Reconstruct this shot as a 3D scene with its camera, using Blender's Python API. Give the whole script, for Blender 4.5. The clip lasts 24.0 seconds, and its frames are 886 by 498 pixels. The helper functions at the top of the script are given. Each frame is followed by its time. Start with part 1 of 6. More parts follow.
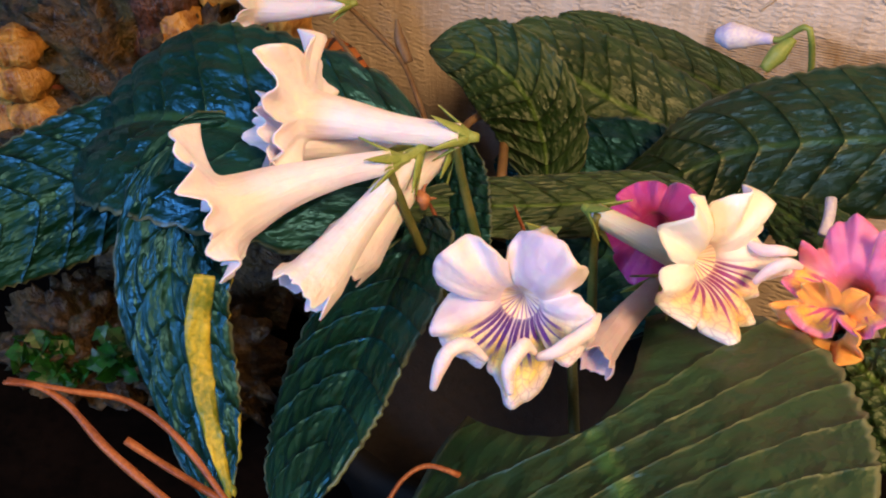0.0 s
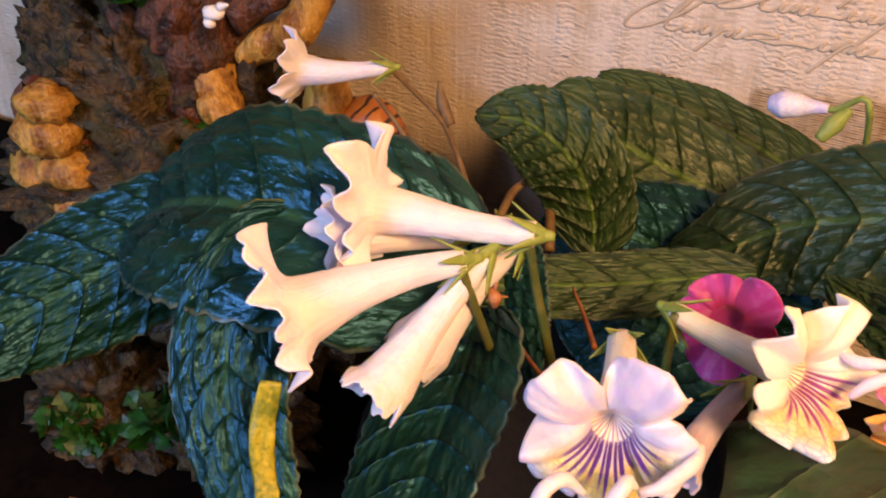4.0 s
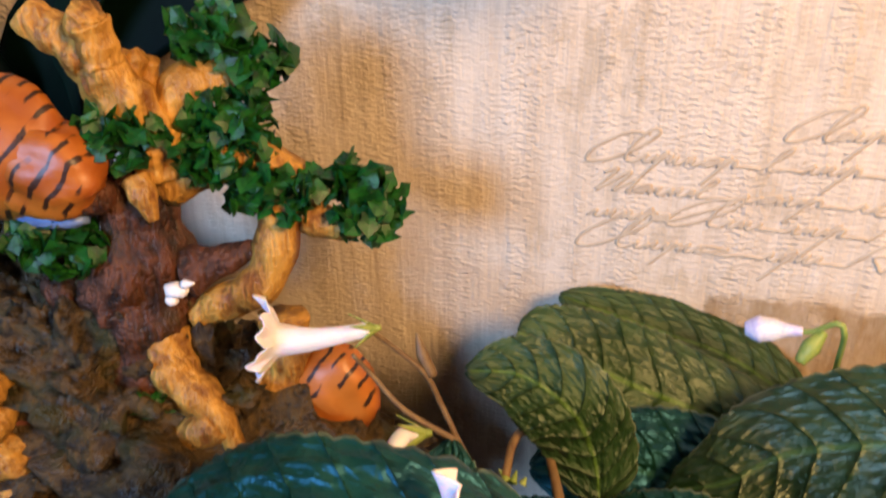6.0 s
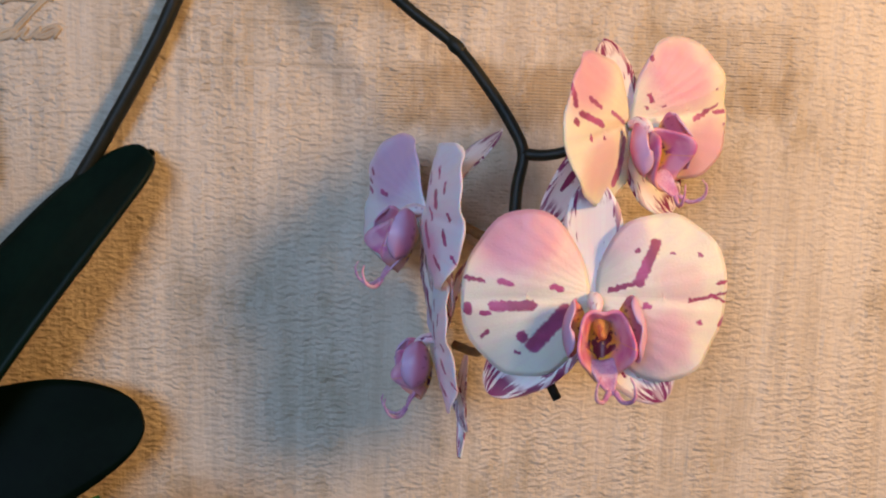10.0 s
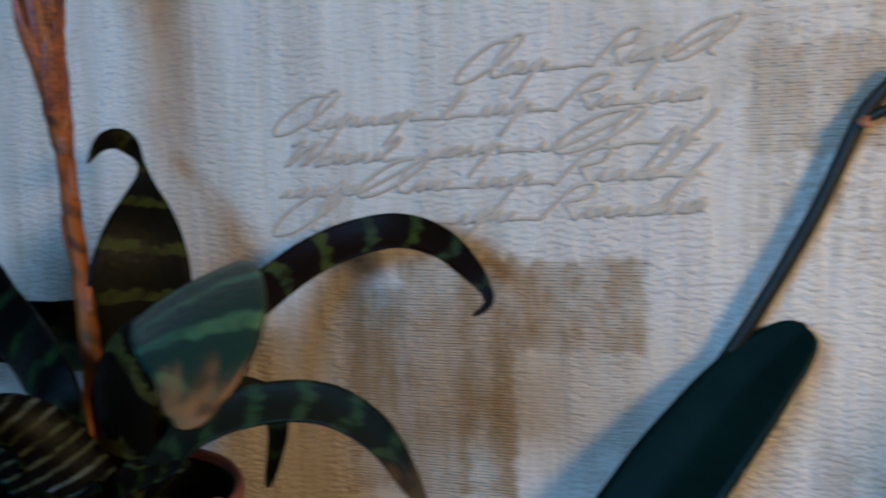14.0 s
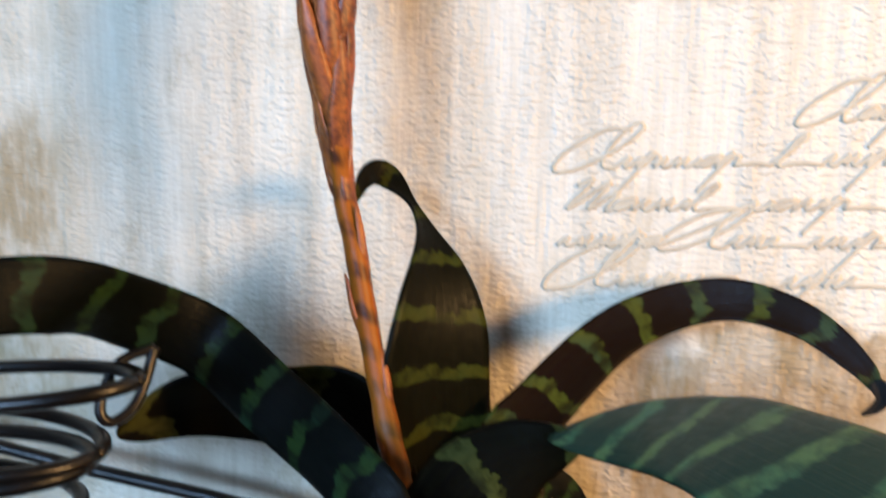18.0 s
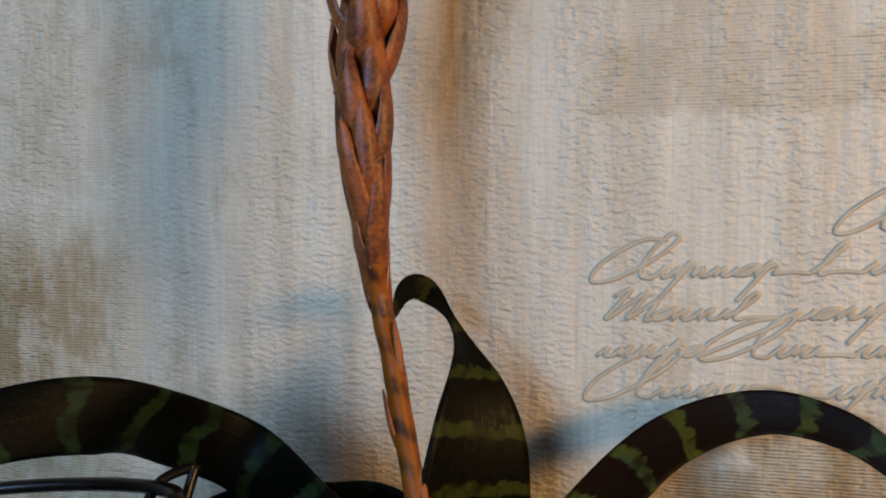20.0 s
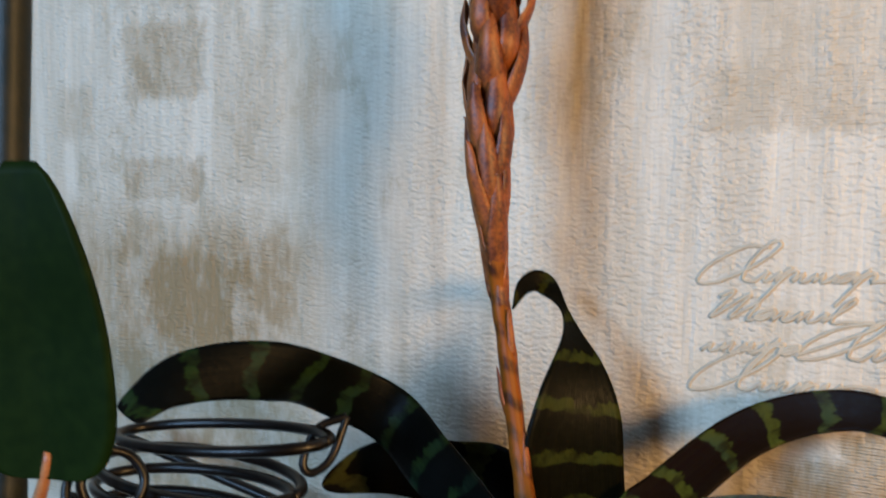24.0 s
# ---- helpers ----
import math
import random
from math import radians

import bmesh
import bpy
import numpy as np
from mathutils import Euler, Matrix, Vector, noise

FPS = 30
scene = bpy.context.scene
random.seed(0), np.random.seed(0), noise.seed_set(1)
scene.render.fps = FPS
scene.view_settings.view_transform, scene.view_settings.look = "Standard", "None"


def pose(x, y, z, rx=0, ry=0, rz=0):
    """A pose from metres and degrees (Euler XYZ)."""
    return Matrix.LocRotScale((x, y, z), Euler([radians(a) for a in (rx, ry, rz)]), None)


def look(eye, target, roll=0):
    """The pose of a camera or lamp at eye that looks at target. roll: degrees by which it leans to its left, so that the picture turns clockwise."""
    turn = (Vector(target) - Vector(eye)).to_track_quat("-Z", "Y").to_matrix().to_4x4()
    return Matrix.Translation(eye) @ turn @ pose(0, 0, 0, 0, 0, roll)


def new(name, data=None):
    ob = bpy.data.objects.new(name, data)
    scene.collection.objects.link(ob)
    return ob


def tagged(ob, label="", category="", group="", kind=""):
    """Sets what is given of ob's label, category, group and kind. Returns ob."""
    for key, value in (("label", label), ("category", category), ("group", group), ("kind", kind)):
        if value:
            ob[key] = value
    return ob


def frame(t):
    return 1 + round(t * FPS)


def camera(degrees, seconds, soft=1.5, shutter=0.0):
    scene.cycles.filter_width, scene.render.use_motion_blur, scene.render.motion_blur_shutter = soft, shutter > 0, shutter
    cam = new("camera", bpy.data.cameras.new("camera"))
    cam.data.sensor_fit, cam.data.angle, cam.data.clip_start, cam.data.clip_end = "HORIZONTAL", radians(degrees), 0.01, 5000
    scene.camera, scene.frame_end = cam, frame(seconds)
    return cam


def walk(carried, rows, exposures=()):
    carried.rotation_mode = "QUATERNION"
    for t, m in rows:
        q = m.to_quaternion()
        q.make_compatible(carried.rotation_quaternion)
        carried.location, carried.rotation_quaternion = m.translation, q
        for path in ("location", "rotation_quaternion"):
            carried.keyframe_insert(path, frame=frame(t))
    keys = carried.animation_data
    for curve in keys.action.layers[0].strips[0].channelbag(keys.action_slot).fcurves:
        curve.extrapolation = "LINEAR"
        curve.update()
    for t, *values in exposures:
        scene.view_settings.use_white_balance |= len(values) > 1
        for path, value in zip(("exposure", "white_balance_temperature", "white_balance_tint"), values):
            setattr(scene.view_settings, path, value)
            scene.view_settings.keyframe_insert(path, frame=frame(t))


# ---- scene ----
cam = camera(54.0, 24.0, soft=2.0, shutter=0.5)
PATH = [
    (0, (0.0307, 0.0703, 0.5461), (-0.1279, 0.3469, 0.3045), -1.04),
    (0.5, (0.0276, 0.0728, 0.5447), (-0.1319, 0.3480, 0.3022), -0.91),
    (1, (0.0311, 0.0758, 0.5426), (-0.1252, 0.3506, 0.2975), -0.64),
    (1.5, (0.0307, 0.0747, 0.5444), (-0.1279, 0.3491, 0.3004), -1.36),
    (2, (0.0302, 0.0743, 0.5449), (-0.1234, 0.3509, 0.3002), -0.88),
    (2.5, (0.0280, 0.0753, 0.5497), (-0.1312, 0.3541, 0.3112), -1.44),
    (4.5, (-0.0018, 0.0804, 0.5573), (-0.1603, 0.3619, 0.3216), -0.29),
    (5, (-0.0125, 0.0881, 0.5576), (-0.1618, 0.3684, 0.3144), -0.67),
    (5.5, (-0.0320, 0.0995, 0.5797), (-0.1701, 0.4065, 0.3636), -2.17),
    (6, (-0.0481, 0.0913, 0.5950), (-0.1636, 0.4243, 0.4059), -1.10),
    (6.5, (-0.0604, 0.0940, 0.6004), (-0.1775, 0.4373, 0.4318), 1.32),
    (7, (-0.0718, 0.1152, 0.6108), (-0.1774, 0.4731, 0.4667), 0.90),
    (7.5, (-0.1150, 0.1304, 0.6280), (-0.1530, 0.5150, 0.5251), -0.59),
    (8, (-0.1396, 0.1235, 0.6345), (-0.1185, 0.5143, 0.5518), -0.05),
    (8.5, (-0.1455, 0.1211, 0.6448), (-0.1103, 0.5141, 0.5791), 0.57),
    (9, (-0.1456, 0.1183, 0.6474), (-0.1011, 0.5119, 0.5920), 1.47),
    (9.5, (-0.1464, 0.1136, 0.6425), (-0.1063, 0.5077, 0.5871), 1.71),
    (11.5, (-0.1528, 0.0997, 0.6569), (-0.1353, 0.4984, 0.6288), -0.09),
    (12, (-0.1554, 0.1005, 0.6592), (-0.1409, 0.4993, 0.6321), -0.51),
    (12.5, (-0.1572, 0.1075, 0.6635), (-0.1496, 0.5066, 0.6381), 0.31),
    (13, (-0.2005, 0.1113, 0.6823), (-0.2192, 0.5095, 0.6486), -1.67),
    (13.5, (-0.2287, 0.1170, 0.6929), (-0.2993, 0.5083, 0.6490), -0.88),
    (14, (-0.2595, 0.1160, 0.6939), (-0.3761, 0.4967, 0.6554), -1.41),
    (14.5, (-0.2863, 0.1080, 0.6969), (-0.4285, 0.4795, 0.6547), -0.92),
    (15, (-0.2941, 0.1025, 0.6905), (-0.4610, 0.4632, 0.6450), -0.18),
    (15.5, (-0.3226, 0.1133, 0.7036), (-0.4866, 0.4714, 0.6339), 0.94),
    (16, (-0.3583, 0.1292, 0.7181), (-0.4711, 0.5012, 0.6239), -0.30),
    (16.5, (-0.3772, 0.1296, 0.7167), (-0.4486, 0.5082, 0.6090), 1.97),
    (17, (-0.3840, 0.1329, 0.7120), (-0.4432, 0.5151, 0.6098), 2.93),
    (17.5, (-0.4020, 0.1382, 0.7181), (-0.4551, 0.5243, 0.6281), 2.04),
    (18, (-0.4068, 0.1372, 0.7254), (-0.4857, 0.5247, 0.6658), 0.91),
    (18.5, (-0.4043, 0.1356, 0.7269), (-0.5030, 0.5228, 0.7085), -1.02),
    (19, (-0.4114, 0.1347, 0.7314), (-0.5150, 0.5208, 0.7195), -0.73),
    (19.5, (-0.4011, 0.1370, 0.7325), (-0.5047, 0.5230, 0.7153), -0.60),
    (21.5, (-0.4154, 0.1274, 0.7293), (-0.5091, 0.5160, 0.7131), 1.93),
    (22, (-0.4176, 0.1258, 0.7284), (-0.5078, 0.5147, 0.7037), 2.15),
    (22.5, (-0.4094, 0.1292, 0.7312), (-0.5150, 0.5122, 0.6849), 1.90),
    (23, (-0.3848, 0.1252, 0.7309), (-0.5282, 0.4948, 0.6776), 2.20),
    (23.5, (-0.3653, 0.1160, 0.7326), (-0.5421, 0.4722, 0.6897), 1.63),
    (24, (-0.3540, 0.1023, 0.7403), (-0.5482, 0.4511, 0.7152), 0.75),
]
EXPOSURES = [(0.0, 0.86, 5640, 13), (2.5, 0.86, 5900, 15), (5.0, 1.30, 6700, 25), (6.0, 1.44, 5780, 8), (7.0, 1.10, 5220, 7), (8.0, 0.84, 5800, 8), (9.0, 0.53, 6150, 7), (12.0, 0.44, 5800, 4), (13.0, 0.34, 4800, -3), (14.0, 0.62, 4450, -7), (15.0, 1.45, 5400, -5), (16.0, 2.24, 5760, -2), (16.5, 2.4, 5950, 0), (17.2, 2.54, 5800, 0), (18.5, 1.40, 5700, -3), (19.1, 0.93, 5800, -3), (22.0, 1.02, 5920, -3), (23.0, 1.14, 5850, -3), (24.0, 1.37, 5660, -4)]
walk(cam, [(t, look(eye, target, roll)) for t, eye, target, roll in PATH], EXPOSURES)

# ---- world and lights ----
WALL_Y = 0.44
TABLE_Z = 0.25
world = bpy.data.worlds.new("sky")
scene.world = world
world.use_nodes = True
wn = world.node_tree.nodes
sky = wn.new("ShaderNodeTexSky")
sky.sky_type, sky.sun_disc = "NISHITA", False
sky.sun_elevation, sky.sun_rotation = radians(35), radians(250)
world.node_tree.links.new(sky.outputs[0], wn["Background"].inputs[0])
wn["Background"].inputs[1].default_value = 0.06


def lamp(name, kind, energy, color, m, **kw):
    data = bpy.data.lights.new(name, kind)
    data.energy, data.color = energy, color
    for key, value in kw.items():
        if key == "size":
            data.size = value
        elif key == "size_y":
            data.shape, data.size_y = "RECTANGLE", value
        elif key == "soft":
            data.shadow_soft_size = value
    ob = new(name, data)
    ob.matrix_world = m
    return ob


# daylight in the window's opening, and a warm room lamp on the other side
lamp("window_daylight", "AREA", 40.0, (0.48, 0.66, 1.0), look((-1.20, -2.56, 1.50), (-0.3, 0.40, 0.60)), size=1.35, size_y=0.8)
lamp("room_lamp", "POINT", 14.2, (1.0, 0.54, 0.21), pose(0.33, -0.06, 0.86), soft=0.09)

# ---- node helpers ----
class Nodes:
    def __init__(self, name):
        self.mat = bpy.data.materials.new(name)
        self.mat.use_nodes = True
        self.tree = self.mat.node_tree
        self.bsdf = self.tree.nodes["Principled BSDF"]

    def put(self, socket, value):
        if isinstance(value, bpy.types.NodeSocket):
            self.tree.links.new(value, socket)
        elif isinstance(value, (tuple, list)) and len(value) == 3 and socket.type == "RGBA":
            socket.default_value = (*value, 1)
        else:
            socket.default_value = value

    def math(self, op, a, b=0.0, c=0.0):
        n = self.tree.nodes.new("ShaderNodeMath")
        n.operation = op
        for i, v in enumerate((a, b, c)):
            self.put(n.inputs[i], v)
        return n.outputs[0]

    def mix(self, fac, a, b, how="MIX"):
        n = self.tree.nodes.new("ShaderNodeMix")
        n.data_type, n.blend_type = "RGBA", how
        self.put(n.inputs[0], fac), self.put(n.inputs[6], a), self.put(n.inputs[7], b)
        return n.outputs[2]

    def step(self, v, lo, hi, a=0.0, b=1.0):
        n = self.tree.nodes.new("ShaderNodeMapRange")
        n.interpolation_type = "SMOOTHSTEP"
        for i, x in enumerate((v, lo, hi, a, b)):
            self.put(n.inputs[i], x)
        return n.outputs[0]

    def coords(self, kind="Object"):
        return self.tree.nodes.new("ShaderNodeTexCoord").outputs[kind]

    def split(self, vec):
        n = self.tree.nodes.new("ShaderNodeSeparateXYZ")
        self.put(n.inputs[0], vec)
        return n.outputs

    def join(self, x=0.0, y=0.0, z=0.0):
        n = self.tree.nodes.new("ShaderNodeCombineXYZ")
        for i, v in enumerate((x, y, z)):
            self.put(n.inputs[i], v)
        return n.outputs[0]

    def scaled(self, vec, s):
        n = self.tree.nodes.new("ShaderNodeMapping")
        self.put(n.inputs[0], vec)
        n.inputs["Scale"].default_value = s
        return n.outputs[0]

    def noise(self, vec, scale, detail=3.0, rough=0.5):
        n = self.tree.nodes.new("ShaderNodeTexNoise")
        self.put(n.inputs["Vector"], vec)
        n.inputs["Scale"].default_value, n.inputs["Detail"].default_value, n.inputs["Roughness"].default_value = scale, detail, rough
        return n.outputs[0]

    def cells(self, vec, scale, feature="F1"):
        n = self.tree.nodes.new("ShaderNodeTexVoronoi")
        n.feature = feature
        self.put(n.inputs["Vector"], vec)
        n.inputs["Scale"].default_value = scale
        return n.outputs["Distance"]

    def random(self):
        return self.tree.nodes.new("ShaderNodeObjectInfo").outputs["Random"]

    def bump(self, height, strength=0.5, distance=0.001, over=None):
        n = self.tree.nodes.new("ShaderNodeBump")
        n.inputs["Strength"].default_value, n.inputs["Distance"].default_value = strength, distance
        self.put(n.inputs["Height"], height)
        if over is not None:
            self.put(n.inputs["Normal"], over)
        return n.outputs[0]

    def done(self, color, rough=0.5, normal=None, **kw):
        self.put(self.bsdf.inputs["Base Color"], color)
        self.put(self.bsdf.inputs["Roughness"], rough)
        if normal is not None:
            self.put(self.bsdf.inputs["Normal"], normal)
        for key, value in kw.items():
            self.put(self.bsdf.inputs[key.replace("_", " ")], value)
        return self.mat


def plain(name, a, b, scale, rough=0.5, bump=0.3, depth=0.0008, **kw):
    """Two mixed tones at two scales, with a fine relief."""
    n = Nodes(name)
    co = n.coords()
    big, fine = n.noise(co, scale, 4.0), n.noise(co, scale * 9, 3.0)
    f = n.math("MULTIPLY_ADD", fine, 0.4, n.math("MULTIPLY", big, 0.6))
    return n.done(n.mix(n.step(f, 0.35, 0.65), a, b), rough, n.bump(f, bump, depth), **kw)


# ---- materials ----
def wallpaper():
    n = Nodes("wallpaper")
    co = n.coords()
    x, _, z = n.split(co)
    wob = n.noise(n.scaled(co, (160, 1, 40)), 1.0, 2.0)
    wob2 = n.noise(n.scaled(co, (30, 1, 170)), 1.0, 2.0)
    ragged = n.math("MULTIPLY_ADD", n.math("SUBTRACT", wob, 0.5), 0.012, 0.0)
    ragged2 = n.math("MULTIPLY_ADD", n.math("SUBTRACT", wob2, 0.5), 0.008, 0.0)
    xx, zz = n.math("ADD", x, ragged2), n.math("ADD", z, ragged)

    def box(x0, x1, z0, z1, sx=0.002, sz=0.002, rag=True):
        a, b = (xx, zz) if rag else (x, z)
        m = n.math("MULTIPLY", n.step(a, x0 - sx, x0 + sx), n.step(a, x1 - sx, x1 + sx, 1.0, 0.0))
        return n.math("MULTIPLY", m, n.math("MULTIPLY", n.step(b, z0 - sz, z0 + sz), n.step(b, z1 - sz, z1 + sz, 1.0, 0.0)))

    def over(boxes):
        total = None
        for *b, s in boxes:
            m = n.math("MULTIPLY", box(*b), s)
            total = m if total is None else n.math("MAXIMUM", total, m)
        return total

    streak = n.noise(n.scaled(co, (95, 1, 5)), 1.0, 4.0, 0.6)
    fleck = n.noise(n.scaled(co, (420, 1, 130)), 1.0, 2.0)
    cloud = n.noise(co, 9.0, 4.0)
    STEP = (0.331, -0.262)
    first = [
        (-0.378, -0.281, 0.622, 0.657, 0.002, 0.002, True, 0.85),
        (-0.400, -0.330, 0.560, 0.645, 0.003, 0.004, True, 0.9),
        (-0.340, -0.283, 0.585, 0.632, 0.006, 0.006, True, 0.4),
        (-0.246, -0.200, 0.694, 0.733, 0.002, 0.002, True, 0.55),
        (-0.200, -0.105, 0.688, 0.720, 0.004, 0.004, True, 0.4),
        (-0.145, -0.050, 0.648, 0.672, 0.004, 0.003, True, 0.6),
        (-0.050, 0.016, 0.655, 0.690, 0.003, 0.004, True, 0.5),
        (-0.120, 0.000, 0.560, 0.640, 0.012, 0.015, True, 0.25),
        (-0.430, -0.330, 0.765, 0.790, 0.004, 0.003, True, 0.4),
        (-0.418, -0.350, 0.785, 0.820, 0.004, 0.006, True, 0.3),
        (-0.745, -0.685, 0.790, 0.830, 0.004, 0.004, True, 0.5),
        (-0.745, -0.685, 0.735, 0.758, 0.002, 0.003, True, 0.55),
        # tan print, stretched downwards to paint in the dimmer light at the left
        (-0.830, -0.612, 0.560, 0.728, 0.022, 0.022, True, 0.75),
        (-0.735, -0.650, 0.655, 0.712, 0.008, 0.012, True, 1.0),
        # tan block that also paints in the arched leaf's shadow on the wall
        (-0.404, -0.352, 0.600, 0.646, 0.003, 0.004, True, 1.0),
        (-0.395, -0.366, 0.562, 0.605, 0.004, 0.010, True, 0.5),
        (-0.672, -0.612, 0.735, 0.812, 0.014, 0.02, True, 0.3),
        (-0.075, -0.055, 0.700, 0.760, 0.004, 0.02, True, 0.5),
        (-0.800, -0.770, 0.770, 0.800, 0.004, 0.004, True, 0.4),
    ]
    second = [(a + STEP[0], b + STEP[0], c + STEP[1], d + STEP[1], e, f, g, h) for a, b, c, d, e, f, g, h in first[:4]]
    # a printed grid of upright bars and ledges inside one block
    bars = n.math("MULTIPLY", n.step(n.math("SINE", n.math("MULTIPLY_ADD", wob, 2.0, n.math("MULTIPLY", x, 780.0))), 0.0, 0.35), n.step(n.math("SINE", n.math("MULTIPLY", z, 420.0)), -0.45, -0.25))
    ledge = n.step(n.math("SINE", n.math("MULTIPLY_ADD", z, 420.0, 3.4)), 0.86, 0.95)
    grid = n.math("MULTIPLY", n.math("MAXIMUM", n.math("MULTIPLY", bars, n.step(n.noise(n.scaled(co, (50, 1, 50)), 1.0, 2.0), 0.42, 0.52)), ledge), box(-0.246, -0.062, 0.655, 0.775, 0.004, 0.004))
    tan = n.math("MAXIMUM", over(first + second), n.math("MULTIPLY", grid, 0.26))
    worn = n.noise(n.scaled(co, (44, 1, 26)), 1.0, 6.0, 0.7)
    inside = n.math("MULTIPLY", n.math("MULTIPLY", tan, n.step(streak, 0.25, 0.62, 0.5, 1.15)), n.step(worn, 0.34, 0.58, 0.40, 1.1))
    cream = n.mix(n.step(streak, 0.3, 0.7), (0.56, 0.475, 0.35), (0.69, 0.61, 0.48))
    cream = n.mix(n.math("MULTIPLY", n.step(cloud, 0.5, 0.7), 0.35), cream, (0.46, 0.38, 0.27))
    stain = n.math("MAXIMUM", n.math("MULTIPLY", n.step(streak, 0.56, 0.72), n.step(cloud, 0.42, 0.62)), n.math("MULTIPLY", n.step(worn, 0.50, 0.60), n.step(cloud, 0.40, 0.60)))
    cream = n.mix(n.math("MULTIPLY", stain, 0.48), cream, (0.38, 0.30, 0.18))
    base = n.mix(n.math("MINIMUM", inside, 1.0), cream, (0.34, 0.24, 0.12))
    base = n.mix(n.math("MULTIPLY", n.step(fleck, 0.5, 0.75), 0.16), base, (0.78, 0.73, 0.64))
    # woven relief: columns of short dashes
    lane = n.math("FLOOR", n.math("MULTIPLY_ADD", x, 250.0, n.math("MULTIPLY", n.noise(n.scaled(co, (20, 1, 60)), 1.0, 1.0), 1.2)))
    offset = n.noise(n.join(n.math("MULTIPLY", lane, 0.37), 0.0, 0.0), 1.0, 0.0)
    bend = n.noise(n.scaled(co, (230, 1, 210)), 1.0, 2.0)
    dash = n.math("SINE", n.math("ADD", n.math("MULTIPLY", z, 2550.0), n.math("MULTIPLY_ADD", offset, 40.0, n.math("MULTIPLY", bend, 11.0))))
    column = n.noise(n.scaled(co, (560, 1, 50)), 1.0, 1.5)
    tread = n.noise(n.scaled(co, (75, 1, 10)), 1.0, 1.0)
    weave = n.math("MULTIPLY", n.math("MULTIPLY_ADD", dash, 0.075, n.noise(n.scaled(co, (260, 1, 520)), 1.0, 2.0)), n.step(tread, 0.35, 0.6, 0.55, 1.2))
    ribs = n.math("SINE", n.math("MULTIPLY", z, 5400.0))
    ribs = n.math("MULTIPLY", ribs, n.math("MULTIPLY", tan, 0.14))
    h = n.math("ADD", n.math("MULTIPLY_ADD", column, 0.35, weave), ribs)
    return n.done(base, 0.60, n.bump(h, 1.0, 0.0013), Specular_IOR_Level=0.3)


def quilted_leaf(name, dark, light, vein, pairs=9.0, sheen=0.36, tint=(0.85, 1.0, 0.80)):
    """A streptocarpus leaf: crinkled green between pale veins, by the blade's own u and v."""
    n = Nodes(name)
    u, v, _ = n.split(n.coords("UV"))
    av = n.math("ABSOLUTE", n.math("MULTIPLY_ADD", v, 2.0, -1.0))
    lean = n.math("MULTIPLY", n.math("POWER", av, 1.3), 0.16)
    s = n.math("MULTIPLY", n.math("SUBTRACT", u, lean), pairs)
    rib = n.math("ABSOLUTE", n.math("SINE", n.math("MULTIPLY", s, math.pi)))
    side = n.step(rib, 0.0, 0.16, 1.0, 0.0)
    mid = n.step(av, 0.012, 0.07, 1.0, 0.0)
    lines = n.math("MAXIMUM", mid, n.math("MULTIPLY", side, n.step(av, 0.15, 0.9, 0.20, 0.03)))
    co = n.coords()
    grain, blot = n.cells(co, 520.0), n.noise(co, 70.0, 3.0)
    green = n.mix(n.step(blot, 0.35, 0.7), dark, light)
    green = n.mix(n.math("MULTIPLY", n.step(grain, 0.1, 0.6), 0.35), green, light)
    col = n.mix(n.math("MULTIPLY", lines, 0.8), green, vein)
    col = n.mix(n.step(av, 0.955, 0.99, 0.0, 0.7), col, (0.14, 0.17, 0.10))
    net = n.noise(n.join(n.math("MULTIPLY", s, 3.5), n.math("MULTIPLY", v, 26.0), 0.0), 1.0, 2.0)
    puck = n.cells(n.join(n.math("MULTIPLY", s, 2.0), n.math("MULTIPLY", v, 15.0), n.math("MULTIPLY", net, 0.5)), 1.0)
    h = n.math("MULTIPLY_ADD", net, 1.0, n.math("MULTIPLY", n.step(grain, 0.0, 0.6, 1.0, 0.0), 0.18))
    h = n.math("MULTIPLY_ADD", n.step(puck, 0.0, 0.8, 1.0, 0.0), 1.2, h)
    h = n.math("SUBTRACT", h, n.math("MULTIPLY", lines, 0.7))
    return n.done(col, n.step(blot, 0.3, 0.7, sheen + 0.04, sheen + 0.18), n.bump(h, 0.55, 0.0012, n.bump(n.math("SQRT", rib), 0.8, 0.0020)), Specular_IOR_Level=0.9, Specular_Tint=tint)


